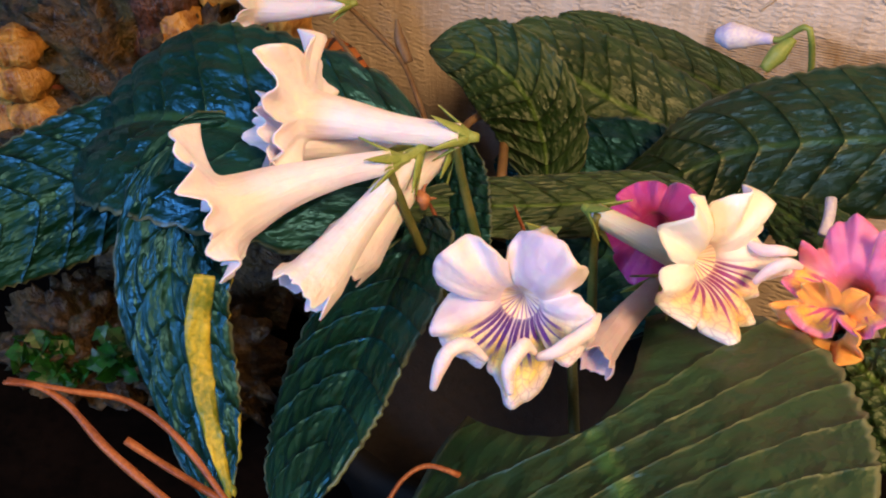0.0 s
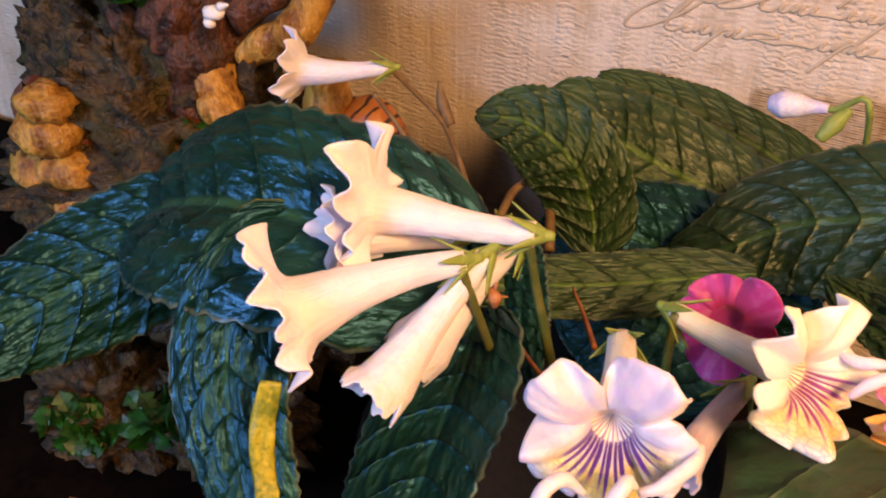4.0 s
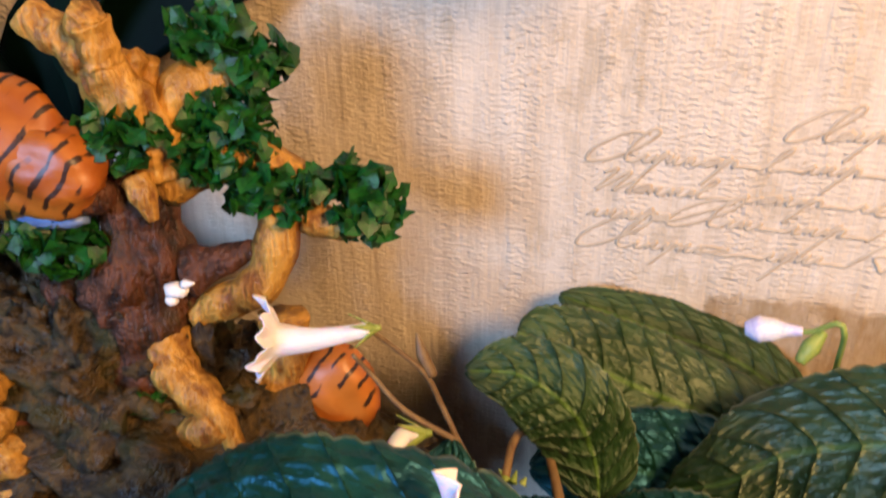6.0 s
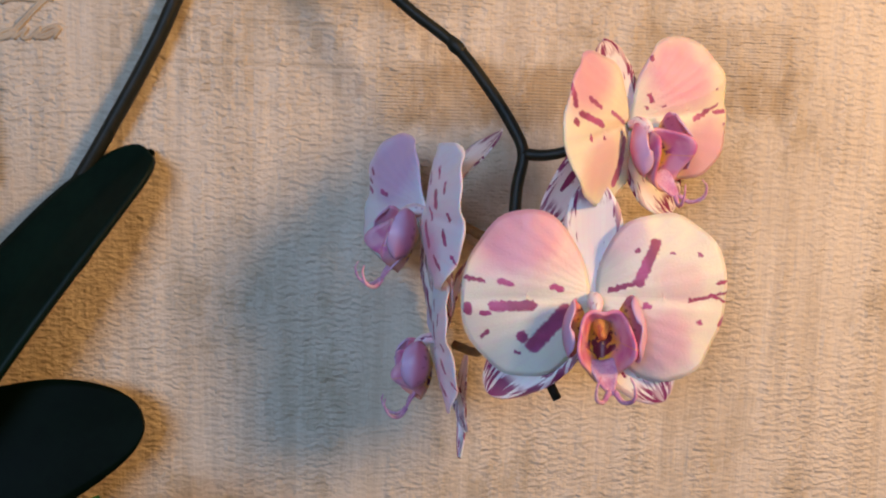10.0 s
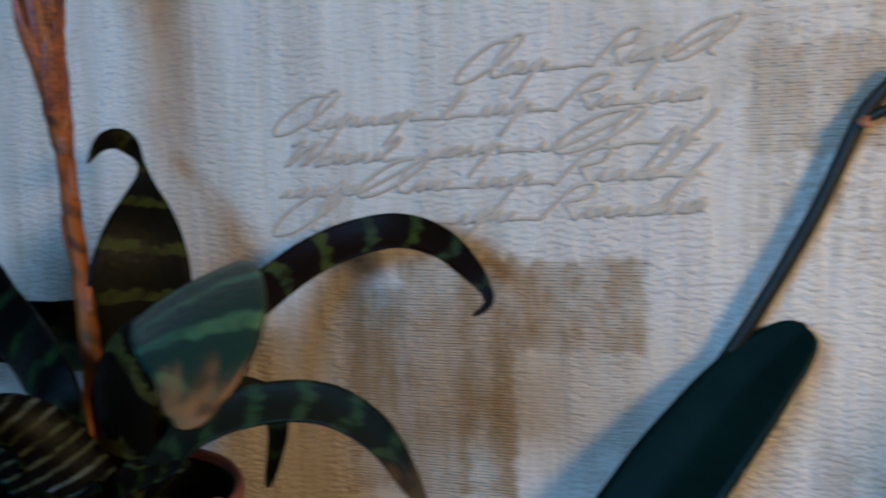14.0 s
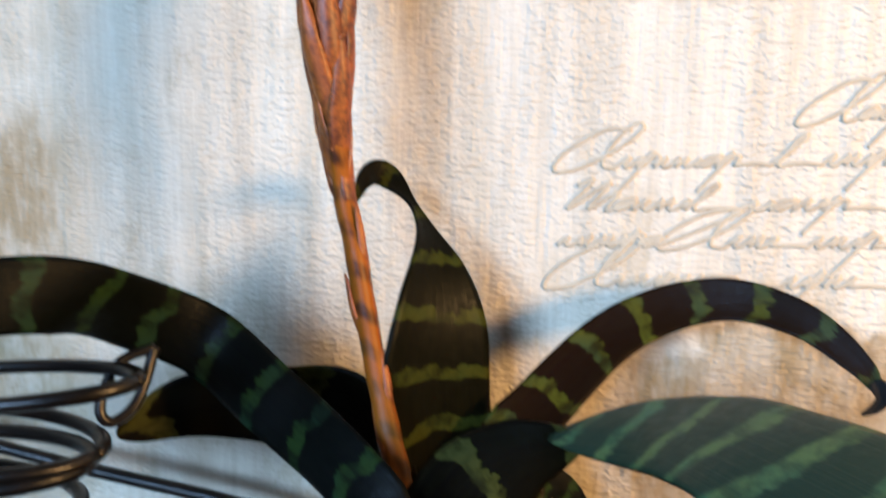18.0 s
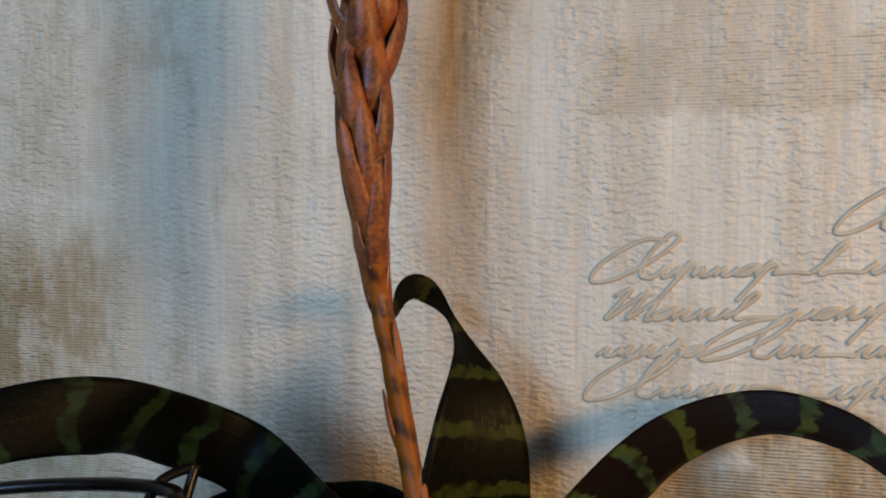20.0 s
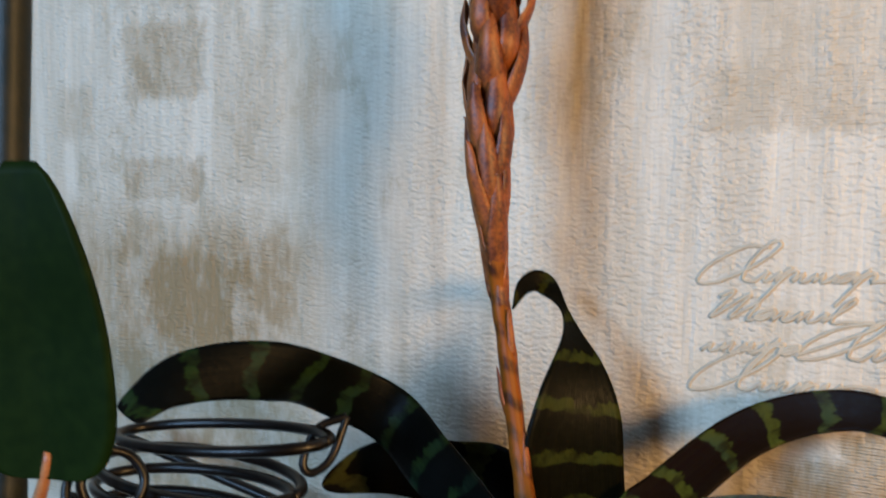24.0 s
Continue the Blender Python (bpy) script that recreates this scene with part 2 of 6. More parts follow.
def banded_leaf(name, count, dark, pale, pale2, tip, gloss=0.16, soft=0.0, slant=0.0):
    """A bromeliad strap: ragged cross bands along u."""
    n = Nodes(name)
    u, v, _ = n.split(n.coords("UV"))
    vec = n.join(n.math("MULTIPLY", u, 3.0), n.math("MULTIPLY", v, 1.6), n.math("MULTIPLY", n.random(), 20.0))
    jag = n.noise(n.join(n.math("MULTIPLY", u, 9.0), n.math("MULTIPLY", v, 5.0), n.math("MULTIPLY", n.random(), 20.0)), 1.0, 5.0, 0.62)
    wave = n.math("ADD", n.math("MULTIPLY", n.noise(vec, 1.6, 2.0, 0.5), 2.4), n.math("MULTIPLY", n.math("ABSOLUTE", n.math("SUBTRACT", v, 0.5)), 1.5))
    wave = n.math("MULTIPLY_ADD", jag, 2.4, n.math("MULTIPLY_ADD", v, slant, wave))
    s = n.math("SINE", n.math("MULTIPLY_ADD", u, count * 6.283, wave))
    band = n.step(s, n.step(jag, 0.3, 0.7, 0.45 - soft * 1.6, 0.78 - soft * 1.6), n.step(jag, 0.3, 0.7, 0.70 + soft * 0.5, 0.97 + soft * 0.5))
    co = n.coords()
    fine = n.noise(co, 420.0, 2.0)
    grain = n.noise(n.join(n.math("MULTIPLY", u, 3.0), n.math("MULTIPLY", v, 60.0), 0.0), 1.0, 2.0)
    broken = n.noise(n.join(n.math("MULTIPLY", u, 16.0), n.math("MULTIPLY", v, 4.0), n.math("MULTIPLY", n.random(), 33.0)), 1.0, 4.0, 0.6)
    band = n.math("MULTIPLY", band, n.math("MULTIPLY", n.step(fine, 0.2, 0.55, 0.6, 1.0), n.step(broken, 0.36, 0.56, 0.25, 1.0)))
    bright = n.mix(n.step(n.noise(co, 55.0), 0.4, 0.62), pale, pale2)
    col = n.mix(band, n.mix(n.step(grain, 0.3, 0.7, 0.0, 0.4), dark, n.mix(0.15, dark, pale)), bright)
    col = n.mix(n.math("MULTIPLY", n.step(n.math("MULTIPLY_ADD", jag, 0.22, u), 0.99, 1.09), tip), col, n.mix(n.step(n.noise(co, 150.0, 3.0), 0.4, 0.65), (0.21, 0.10, 0.028), (0.08, 0.04, 0.014)))
    return n.done(col, n.step(fine, 0.3, 0.7, 0.36, 0.48), n.bump(n.math("MULTIPLY_ADD", grain, 1.0, fine), 0.25, 0.0005), Specular_IOR_Level=gloss * 0.4)


def orchid_petal(name, spots=1.0, flush=0.5, seed=0.0, rimmed=0.60, rim_u=0.78, rim_v=0.62):
    """White, flushed pink from the base, with magenta streaks and a spotted rim."""
    n = Nodes(name)
    u, v, _ = n.split(n.coords("UV"))
    co = n.scaled(n.coords(), (1, 1, 1))
    vv = n.math("MULTIPLY_ADD", v, 2.0, -1.0)
    fan = n.join(n.math("MULTIPLY", u, 2.6), n.math("MULTIPLY", n.math("DIVIDE", vv, n.math("ADD", u, 0.35)), 3.6), n.math("MULTIPLY_ADD", n.random(), 31.0, seed))
    blot = n.noise(fan, 1.0, 1.0, 0.4)
    fine = n.noise(fan, 2.6, 1.0, 0.4)
    away = n.math("MULTIPLY", n.math("ABSOLUTE", vv), n.math("ABSOLUTE", vv))
    rim = n.math("MAXIMUM", n.step(u, rim_u, rim_u + 0.10), n.step(away, rim_v, rim_v + 0.14))
    patchy = n.noise(fan, 0.5, 0.0)
    dots = n.math("MULTIPLY", n.step(n.cells(n.join(n.math("MULTIPLY", u, 5.0), n.math("MULTIPLY", vv, 5.5), n.math("MULTIPLY_ADD", n.random(), 9.0, seed)), 1.0), 0.06, 0.11, 1.0, 0.0), 0.9)
    rim = n.math("MULTIPLY", rim, n.step(patchy, 0.30, 0.55, 0.35, 1.0))
    marks = n.math("MAXIMUM", n.math("MAXIMUM", dots, n.step(n.math("MULTIPLY_ADD", fine, 0.25, blot), 0.770, 0.790)), n.math("MULTIPLY", n.step(fine, rimmed, rimmed + 0.04), rim))
    marks = n.math("MULTIPLY", marks, n.math("MULTIPLY", n.step(u, 0.16, 0.24), spots))
    blush = n.math("MULTIPLY", n.step(n.noise(fan, 0.55, 1.0), 0.38, 0.66), flush)
    vein = n.math("MULTIPLY", n.step(n.math("SINE", n.math("MULTIPLY", n.math("DIVIDE", vv, n.math("ADD", u, 0.25)), 26.0)), 0.75, 1.0), 0.12)
    col = n.mix(blush, (0.86, 0.80, 0.78), (0.80, 0.38, 0.52))
    col = n.mix(vein, col, (0.80, 0.50, 0.62))
    col = n.mix(marks, col, (0.22, 0.012, 0.10))
    h = n.math("MULTIPLY", n.noise(n.join(n.math("MULTIPLY", u, 6.0), n.math("MULTIPLY", vv, 50.0), 0.0), 1.0, 2.0), 1.0)
    return n.done(col, 0.42, n.bump(h, 0.15, 0.0004), Subsurface_Weight=0.25, Subsurface_Scale=0.003, Sheen_Weight=0.15)


def marked_petal(name, marks, blushes, ground=(0.84, 0.76, 0.66), flush=(0.70, 0.25, 0.42)):
    """A round orchid petal by its own plane (x outwards, y up, the flower's half width as 1): painted streaks (x0, y0, x1, y1, half width) and soft flushes (x, y, radius, strength)."""
    n = Nodes(name)
    uv = n.coords("UV")
    rag = n.noise(uv, 26.0, 3.0, 0.7)
    slow = n.noise(uv, 3.2, 2.0)
    x, y, _ = n.split(uv)
    x = n.math("MULTIPLY_ADD", n.math("SUBTRACT", rag, 0.5), 0.075, x)
    y = n.math("MULTIPLY_ADD", n.math("SUBTRACT", n.noise(uv, 31.0, 3.0, 0.7), 0.5), 0.06, y)

    def near(x0, y0, x1, y1):
        dx, dy = x1 - x0, y1 - y0
        k = 1 / max(dx * dx + dy * dy, 1e-5)
        px, py = n.math("SUBTRACT", x, x0), n.math("SUBTRACT", y, y0)
        t = n.math("ADD", n.math("MULTIPLY", px, dx * k), n.math("MULTIPLY", py, dy * k))
        t = n.math("MINIMUM", n.math("MAXIMUM", t, 0.0), 1.0)
        ex, ey = n.math("MULTIPLY_ADD", t, -dx, px), n.math("MULTIPLY_ADD", t, -dy, py)
        return n.math("SQRT", n.math("ADD", n.math("MULTIPLY", ex, ex), n.math("MULTIPLY", ey, ey)))

    streaks = None
    for x0, y0, x1, y1, w in marks:
        m = n.step(near(x0, y0, x1, y1), w * 0.75, w * 1.05, 1.0, 0.0)
        streaks = m if streaks is None else n.math("MAXIMUM", streaks, m)
    soft = None
    for bx, by, r, k in blushes:
        m = n.step(n.math("MULTIPLY_ADD", slow, 0.25, near(bx, by, bx + 0.02, by)), r * 0.45 + 0.125, r * 1.25 + 0.125, k, 0.0)
        soft = m if soft is None else n.math("MAXIMUM", soft, m)
    vein = n.math("SINE", n.math("MULTIPLY", n.math("ARCTAN2", y, n.math("ADD", n.math("ABSOLUTE", x), 0.12)), 46.0))
    col = n.mix(soft, ground, flush)
    col = n.mix(n.step(vein, 0.6, 1.0, 0.0, 0.10), col, (0.80, 0.50, 0.62))
    deep = n.mix(n.step(slow, 0.4, 0.6), (0.24, 0.012, 0.11), (0.40, 0.04, 0.22))
    col = n.mix(n.math("MULTIPLY", streaks, 0.94), col, deep)
    h = n.math("MULTIPLY_ADD", vein, 0.5, n.math("MULTIPLY", n.noise(uv, 60.0, 2.0), 1.2))
    return n.done(col, 0.45, n.bump(h, 0.22, 0.0004), Subsurface_Weight=0.25, Subsurface_Scale=0.003, Sheen_Weight=0.15)


def orchid_lip():
    """u round the pouch, v from its floor (0) to the rim (1)."""
    n = Nodes("orchid_lip_inside")
    u, v, _ = n.split(n.coords("UV"))
    co = n.coords()
    spots = n.noise(co, 420.0, 1.0, 0.4)
    cloud = n.noise(co, 150.0, 2.0)
    gold = n.mix(n.step(cloud, 0.35, 0.65), (0.82, 0.50, 0.04), (0.74, 0.28, 0.05))
    floor_ = n.mix(n.step(n.math("MULTIPLY_ADD", v, -0.35, spots), 0.28, 0.34), gold, (0.14, 0.010, 0.030))
    rim = n.mix(n.step(cloud, 0.35, 0.65), (0.62, 0.16, 0.36), (0.74, 0.38, 0.50))
    front = n.step(n.math("ABSOLUTE", n.math("SUBTRACT", u, 0.75)), 0.06, 0.16, 0.6, 0.0)
    rim = n.mix(front, rim, (0.80, 0.42, 0.14))
    col = n.mix(n.step(n.math("MULTIPLY_ADD", cloud, 0.3, v), 0.66, 0.92), floor_, rim)
    return n.done(col, 0.4, n.bump(cloud, 0.3, 0.0008), Subsurface_Weight=0.2, Subsurface_Scale=0.003)


def lip_lobe():
    """A side lobe of the lip: yellow at its foot, then rose, lilac at the rim, with fine dark flecks."""
    n = Nodes("orchid_lip_lobe")
    u, v, _ = n.split(n.coords("UV"))
    co = n.coords()
    cloud, fleck = n.noise(co, 140.0, 2.0), n.noise(co, 620.0, 1.0)
    col = n.mix(n.step(n.math("MULTIPLY_ADD", cloud, 0.3, u), 0.30, 0.62), (0.74, 0.40, 0.06), (0.62, 0.20, 0.30))
    col = n.mix(n.step(n.math("MULTIPLY_ADD", cloud, 0.3, u), 0.72, 1.10), col, (0.66, 0.42, 0.62))
    col = n.mix(n.math("MULTIPLY", n.step(fleck, 0.60, 0.66), n.step(u, 0.2, 0.7, 0.8, 0.0)), col, (0.20, 0.015, 0.03))
    return n.done(col, 0.4, n.bump(cloud, 0.3, 0.0006), Subsurface_Weight=0.2, Subsurface_Scale=0.003)


def strep_petal(name, body, blush, rays, glow, face):
    """A streptocarpus corolla: u round the mouth (0 is up), v from the foot of the tube (0) to the rim (1)."""
    n = Nodes(name)
    u, v, _ = n.split(n.coords("UV"))
    low = n.step(n.math("ABSOLUTE", n.math("SUBTRACT", u, 0.5)), 0.20, 0.27, 1.0, 0.0)
    co = n.coords()
    cloud = n.noise(co, 130.0, 3.0)
    fine = n.noise(co, 600.0, 2.0)
    spin = n.noise(n.join(n.math("MULTIPLY", u, 26.0), n.math("MULTIPLY", v, 1.5), 0.0), 1.0, 2.0)
    comb = n.math("SINE", n.math("MULTIPLY_ADD", u, 190.0, n.math("MULTIPLY", spin, 9.0)))
    ray = n.math("MULTIPLY", n.step(comb, n.step(v, 0.56, 0.86, -1.1, 0.3), n.step(v, 0.56, 0.86, -0.5, 0.9)), n.math("MULTIPLY", n.step(v, 0.44, 0.54), n.step(n.math("MULTIPLY_ADD", spin, -0.30, v), 0.60, 0.72, 1.0, 0.0)))
    ray = n.math("MULTIPLY", ray, n.math("MULTIPLY", low, face))
    gold = n.math("MULTIPLY", n.math("MULTIPLY", low, n.math("MULTIPLY", n.step(v, 0.62, 0.74), n.step(v, 0.88, 0.96, 1.0, 0.0))), n.step(cloud, 0.3, 0.6, 0.55, 1.0))
    col = n.mix(n.math("MULTIPLY", n.step(cloud, 0.45, 0.7), 0.5), body, blush)
    col = n.mix(n.math("MULTIPLY", gold, face), col, glow)
    net = n.cells(n.join(n.math("MULTIPLY", u, 60.0), n.math("MULTIPLY", v, 22.0), 0.0), 1.0, "DISTANCE_TO_EDGE")
    col = n.mix(n.math("MULTIPLY", n.step(net, 0.02, 0.10, 0.30, 0.0), n.math("MULTIPLY", n.math("MULTIPLY", n.step(v, 0.55, 0.65), low), face)), col, rays)
    col = n.mix(n.math("MULTIPLY", n.step(v, 0.30, 0.50, 0.55, 0.0), face), col, (0.62, 0.55, 0.34))
    col = n.mix(ray, col, rays)
    h = n.math("MULTIPLY_ADD", fine, 0.4, n.noise(n.join(n.math("MULTIPLY", u, 40.0), n.math("MULTIPLY", v, 4.0), 0.0), 1.0, 3.0))
    h = n.math("MULTIPLY_ADD", n.noise(co, 190.0, 2.0), 2.2, h)
    return n.done(col, 0.5, n.bump(h, 0.5, 0.0008), Subsurface_Weight=0.3, Subsurface_Scale=0.003, Sheen_Weight=0.3)


M_WALL = wallpaper()
M_ORN = plain("relief_strokes", (0.43, 0.35, 0.24), (0.52, 0.44, 0.31), 160, 0.6, 0.3, 0.0006)
M_PLASTER = plain("plaster", (0.10, 0.09, 0.08), (0.14, 0.125, 0.11), 8, 0.8)
M_TABLE = plain("dark_wood", (0.002, 0.0016, 0.0012), (0.006, 0.004, 0.003), 30, 0.9, Specular_IOR_Level=0.03)
M_FLOOR = plain("floor_wood", (0.08, 0.05, 0.03), (0.14, 0.09, 0.05), 12, 0.5)
# the window's blue sheen is put into this leaf's specular tint
M_STREP = quilted_leaf("streptocarpus_leaf", (0.0015, 0.013, 0.004), (0.005, 0.030, 0.008), (0.022, 0.075, 0.025), 9.0, 0.32, (0.20, 0.62, 1.0))
# copy of the same leaf for the lamp's side, without the blue sheen
M_STREP_R = quilted_leaf("streptocarpus_leaf_lamp_side", (0.0018, 0.014, 0.003), (0.006, 0.032, 0.006), (0.030, 0.085, 0.020), 9.0, 0.36)
M_STREP_L = quilted_leaf("streptocarpus_leaf_light", (0.004, 0.022, 0.002), (0.011, 0.046, 0.004), (0.075, 0.16, 0.015), 9.0, 0.44)
M_STREP_Y = plain("yellow_leaf_margin", (0.10, 0.16, 0.012), (0.48, 0.42, 0.02), 90, 0.5, 0.6, 0.0012)
M_STREP_BIG = quilted_leaf("broad_leaf", (0.003, 0.019, 0.002), (0.008, 0.040, 0.004), (0.033, 0.10, 0.014), 7.0, 0.44)
M_STEM = plain("green_stem", (0.055, 0.085, 0.015), (0.13, 0.13, 0.03), 180, 0.5)
M_STEM_B = plain("brown_stem", (0.12, 0.07, 0.03), (0.20, 0.13, 0.05), 180, 0.55)
M_DRY = plain("dry_orange_stalk", (0.14, 0.040, 0.010), (0.34, 0.12, 0.03), 150, 0.5)
M_CALYX = plain("calyx_green", (0.16, 0.25, 0.04), (0.28, 0.34, 0.07), 300, 0.5)
def throat_lines():
    """Cream, drawn over with fine purple lines that run out of the throat."""
    n = Nodes("streptocarpus_throat")
    u, v, _ = n.split(n.coords("UV"))
    wob = n.noise(n.join(n.math("MULTIPLY", u, 22.0), n.math("MULTIPLY", v, 6.0), 0.0), 1.0, 2.0)
    line = n.step(n.math("SINE", n.math("MULTIPLY_ADD", u, 150.0, n.math("MULTIPLY", wob, 7.0))), 0.1, 0.8)
    low = n.step(n.math("ABSOLUTE", n.math("SUBTRACT", u, 0.5)), 0.18, 0.30, 0.9, 0.25)
    col = n.mix(n.math("MULTIPLY", line, low), n.mix(n.step(wob, 0.4, 0.6), (0.80, 0.70, 0.46), (0.84, 0.78, 0.72)), (0.16, 0.04, 0.32))
    return n.done(col, 0.5, n.bump(wob, 0.3, 0.0005), Subsurface_Weight=0.2, Subsurface_Scale=0.002)


M_THROAT = throat_lines()
M_WHITE = strep_petal("white_corolla", (0.80, 0.74, 0.81), (0.72, 0.61, 0.74), (0.5, 0.4, 0.6), (0.8, 0.75, 0.6), 0.0)
M_BUDPALE = strep_petal("pale_lilac_corolla", (0.52, 0.45, 0.55), (0.46, 0.30, 0.42), (0.4, 0.3, 0.5), (0.7, 0.6, 0.5), 0.0)
M_PURPLE = strep_petal("purple_lined_corolla", (0.72, 0.68, 0.77), (0.54, 0.44, 0.74), (0.07, 0.010, 0.25), (0.68, 0.56, 0.13), 1.0)
M_MAGENTA = strep_petal("magenta_lined_corolla", (0.88, 0.84, 0.82), (0.84, 0.76, 0.72), (0.26, 0.04, 0.24), (0.80, 0.58, 0.26), 1.0)
M_PINK = strep_petal("pink_yellow_corolla", (0.62, 0.16, 0.36), (0.74, 0.34, 0.48), (0.4, 0.05, 0.2), (0.82, 0.46, 0.05), 1.0)
M_CERISE = strep_petal("cerise_corolla", (0.36, 0.02, 0.20), (0.50, 0.06, 0.30), (0.3, 0.02, 0.2), (0.6, 0.3, 0.2), 0.0)
M_BUD = plain("bud_white_blue", (0.74, 0.76, 0.80), (0.45, 0.45, 0.75), 90, 0.5)
M_BAND = banded_leaf("banded_strap", 8.0, (0.00198, 0.00176, 0.00066), (0.02992, 0.03128, 0.0034), (0.02448, 0.02992, 0.00476), 0.0)
M_BAND_TEAL = banded_leaf("banded_strap_teal", 11.0, (0.00132, 0.00154, 0.00176), (0.0136, 0.02856, 0.0068), (0.01224, 0.02856, 0.01496), 0.0)
M_BAND_TOP = banded_leaf("banded_strap_upper", 8.0, (0.0130, 0.0265, 0.0160), (0.085, 0.120, 0.040), (0.05, 0.105, 0.048), 1.0, 0.3, 0.16, 3.4)
M_BAND_FOOT = banded_leaf("banded_strap_foot", 3.0, (0.0025, 0.0016, 0.001), (0.050, 0.048, 0.009), (0.036, 0.036, 0.009), 0.0, 0.1, -0.08)
M_BAND_OLIVE = banded_leaf("banded_strap_olive", 9.0, (0.010, 0.010, 0.005), (0.040, 0.050, 0.014), (0.030, 0.048, 0.016), 0.5, 0.2, 0.25)
M_BAND_PALE = banded_leaf("banded_strap_pale", 9.0, (0.0154, 0.0294, 0.0168), (0.06, 0.096, 0.032), (0.032, 0.08, 0.04), 0.0, 0.3, 0.35, -2.5)
M_BAND_RED = banded_leaf("banded_strap_reddish", 11.0, (0.00616, 0.00176, 0.000792), (0.051, 0.05304, 0.00544), (0.0306, 0.04216, 0.0136), 0.0)
M_BAND_SHEATH = banded_leaf("banded_sheath", 9.0, (0.0015, 0.0015, 0.0015), (0.050, 0.056, 0.028), (0.10, 0.125, 0.115), 0.0, 0.16, 0.12)
M_SPIKE = banded_leaf("orange_spike_stalk", 23.0, (0.25, 0.075, 0.006), (0.022, 0.007, 0.004), (0.10, 0.040, 0.006), 0.0, 0.4, 0.6, 3.0)
M_BRACT = plain("dry_bract", (0.060, 0.011, 0.002), (0.30, 0.080, 0.008), 90, 0.50)
M_WITHER = plain("withered_leaf", (0.16, 0.075, 0.045), (0.28, 0.16, 0.10), 200, 0.5)
M_BRACT_T = plain("bract_pale", (0.24, 0.075, 0.025), (0.42, 0.19, 0.075), 140, 0.45)
M_POT = plain("terracotta_plastic", (0.13, 0.038, 0.020), (0.18, 0.058, 0.030), 60, 0.45, 0.1)
M_SOIL = plain("dark_soil", (0.0015, 0.001, 0.0008), (0.010, 0.007, 0.004), 260, 0.9, 1.0, 0.003)
M_WIRE = plain("black_wire", (0.002, 0.0018, 0.0015), (0.010, 0.007, 0.005), 120, 0.34, 0.2, Metallic=0.4)
M_ORCHID_LEAF = plain("orchid_leaf", (0.0006, 0.0032, 0.002), (0.0012, 0.0055, 0.0032), 40, 0.5, 0.1, Specular_IOR_Level=0.04)
# window-lit copy of the orchid leaf, lighter teal in place of its sheen
M_ORCHID_LONG = plain("orchid_leaf_window_lit", (0.0011, 0.0062, 0.0038), (0.0024, 0.0110, 0.0066), 40, 0.46, 0.15, Specular_IOR_Level=0.12)
M_RUBBER_LEAF = plain("plain_green_leaf", (0.004, 0.011, 0.0012), (0.008, 0.018, 0.0025), 30, 0.55, 0.1, Specular_IOR_Level=0.05)
M_ORCHID_STEM = plain("orchid_stem", (0.005, 0.008, 0.004), (0.016, 0.016, 0.009), 160, 0.5, Specular_IOR_Level=0.3)
M_PETAL_B = orchid_petal("orchid_petal_lilac", 1.0, 0.5, 7.3)
M_SEPAL = orchid_petal("orchid_sepal", 1.0, 0.12, 3.1, 0.44, 0.76, 0.55)
M_FRONT = (marked_petal("orchid_petal_front", [(-0.97, 0.15, -0.84, 0.13, 0.018), (-0.71, 0.13, -0.63, 0.11, 0.026), (-0.31, 0.09, -0.25, 0.07, 0.026), (-0.76, -0.065, -0.47, -0.055, 0.044), (-0.85, -0.12, -0.80, -0.12, 0.02),
                                                       (-0.96, -0.07, -0.955, -0.10, 0.04), (-0.45, -0.355, -0.215, -0.10, 0.068), (-0.54, -0.29, -0.54, -0.30, 0.048), (-0.85, -0.31, -0.80, -0.26, 0.016), (-0.59, -0.41, -0.56, -0.43, 0.014)],
                        [(-0.56, 0.50, 0.42, 0.75), (-0.30, 0.36, 0.26, 0.45)]),
           marked_petal("orchid_petal_front_far", [(0.12, 0.06, 0.33, 0.13, 0.022), (0.33, 0.13, 0.46, 0.42, 0.044), (0.32, 0.365, 0.33, 0.365, 0.02), (0.58, 0.345, 0.59, 0.345, 0.012), (0.72, -0.005, 0.83, 0.01, 0.016), (0.83, 0.01, 1.0, 0.05, 0.013),
                                                   (0.87, 0.03, 0.99, -0.02, 0.013), (0.93, 0.12, 0.99, 0.14, 0.014), (0.38, -0.05, 0.40, -0.05, 0.028), (0.79, -0.175, 0.80, -0.175, 0.022), (0.96, -0.19, 1.0, -0.15, 0.028), (0.79, 0.33, 0.79, 0.34, 0.018)],
                        [(0.12, 0.50, 0.24, 0.40), (0.45, -0.32, 0.32, 0.55), (0.62, 0.12, 0.20, 0.30)]))
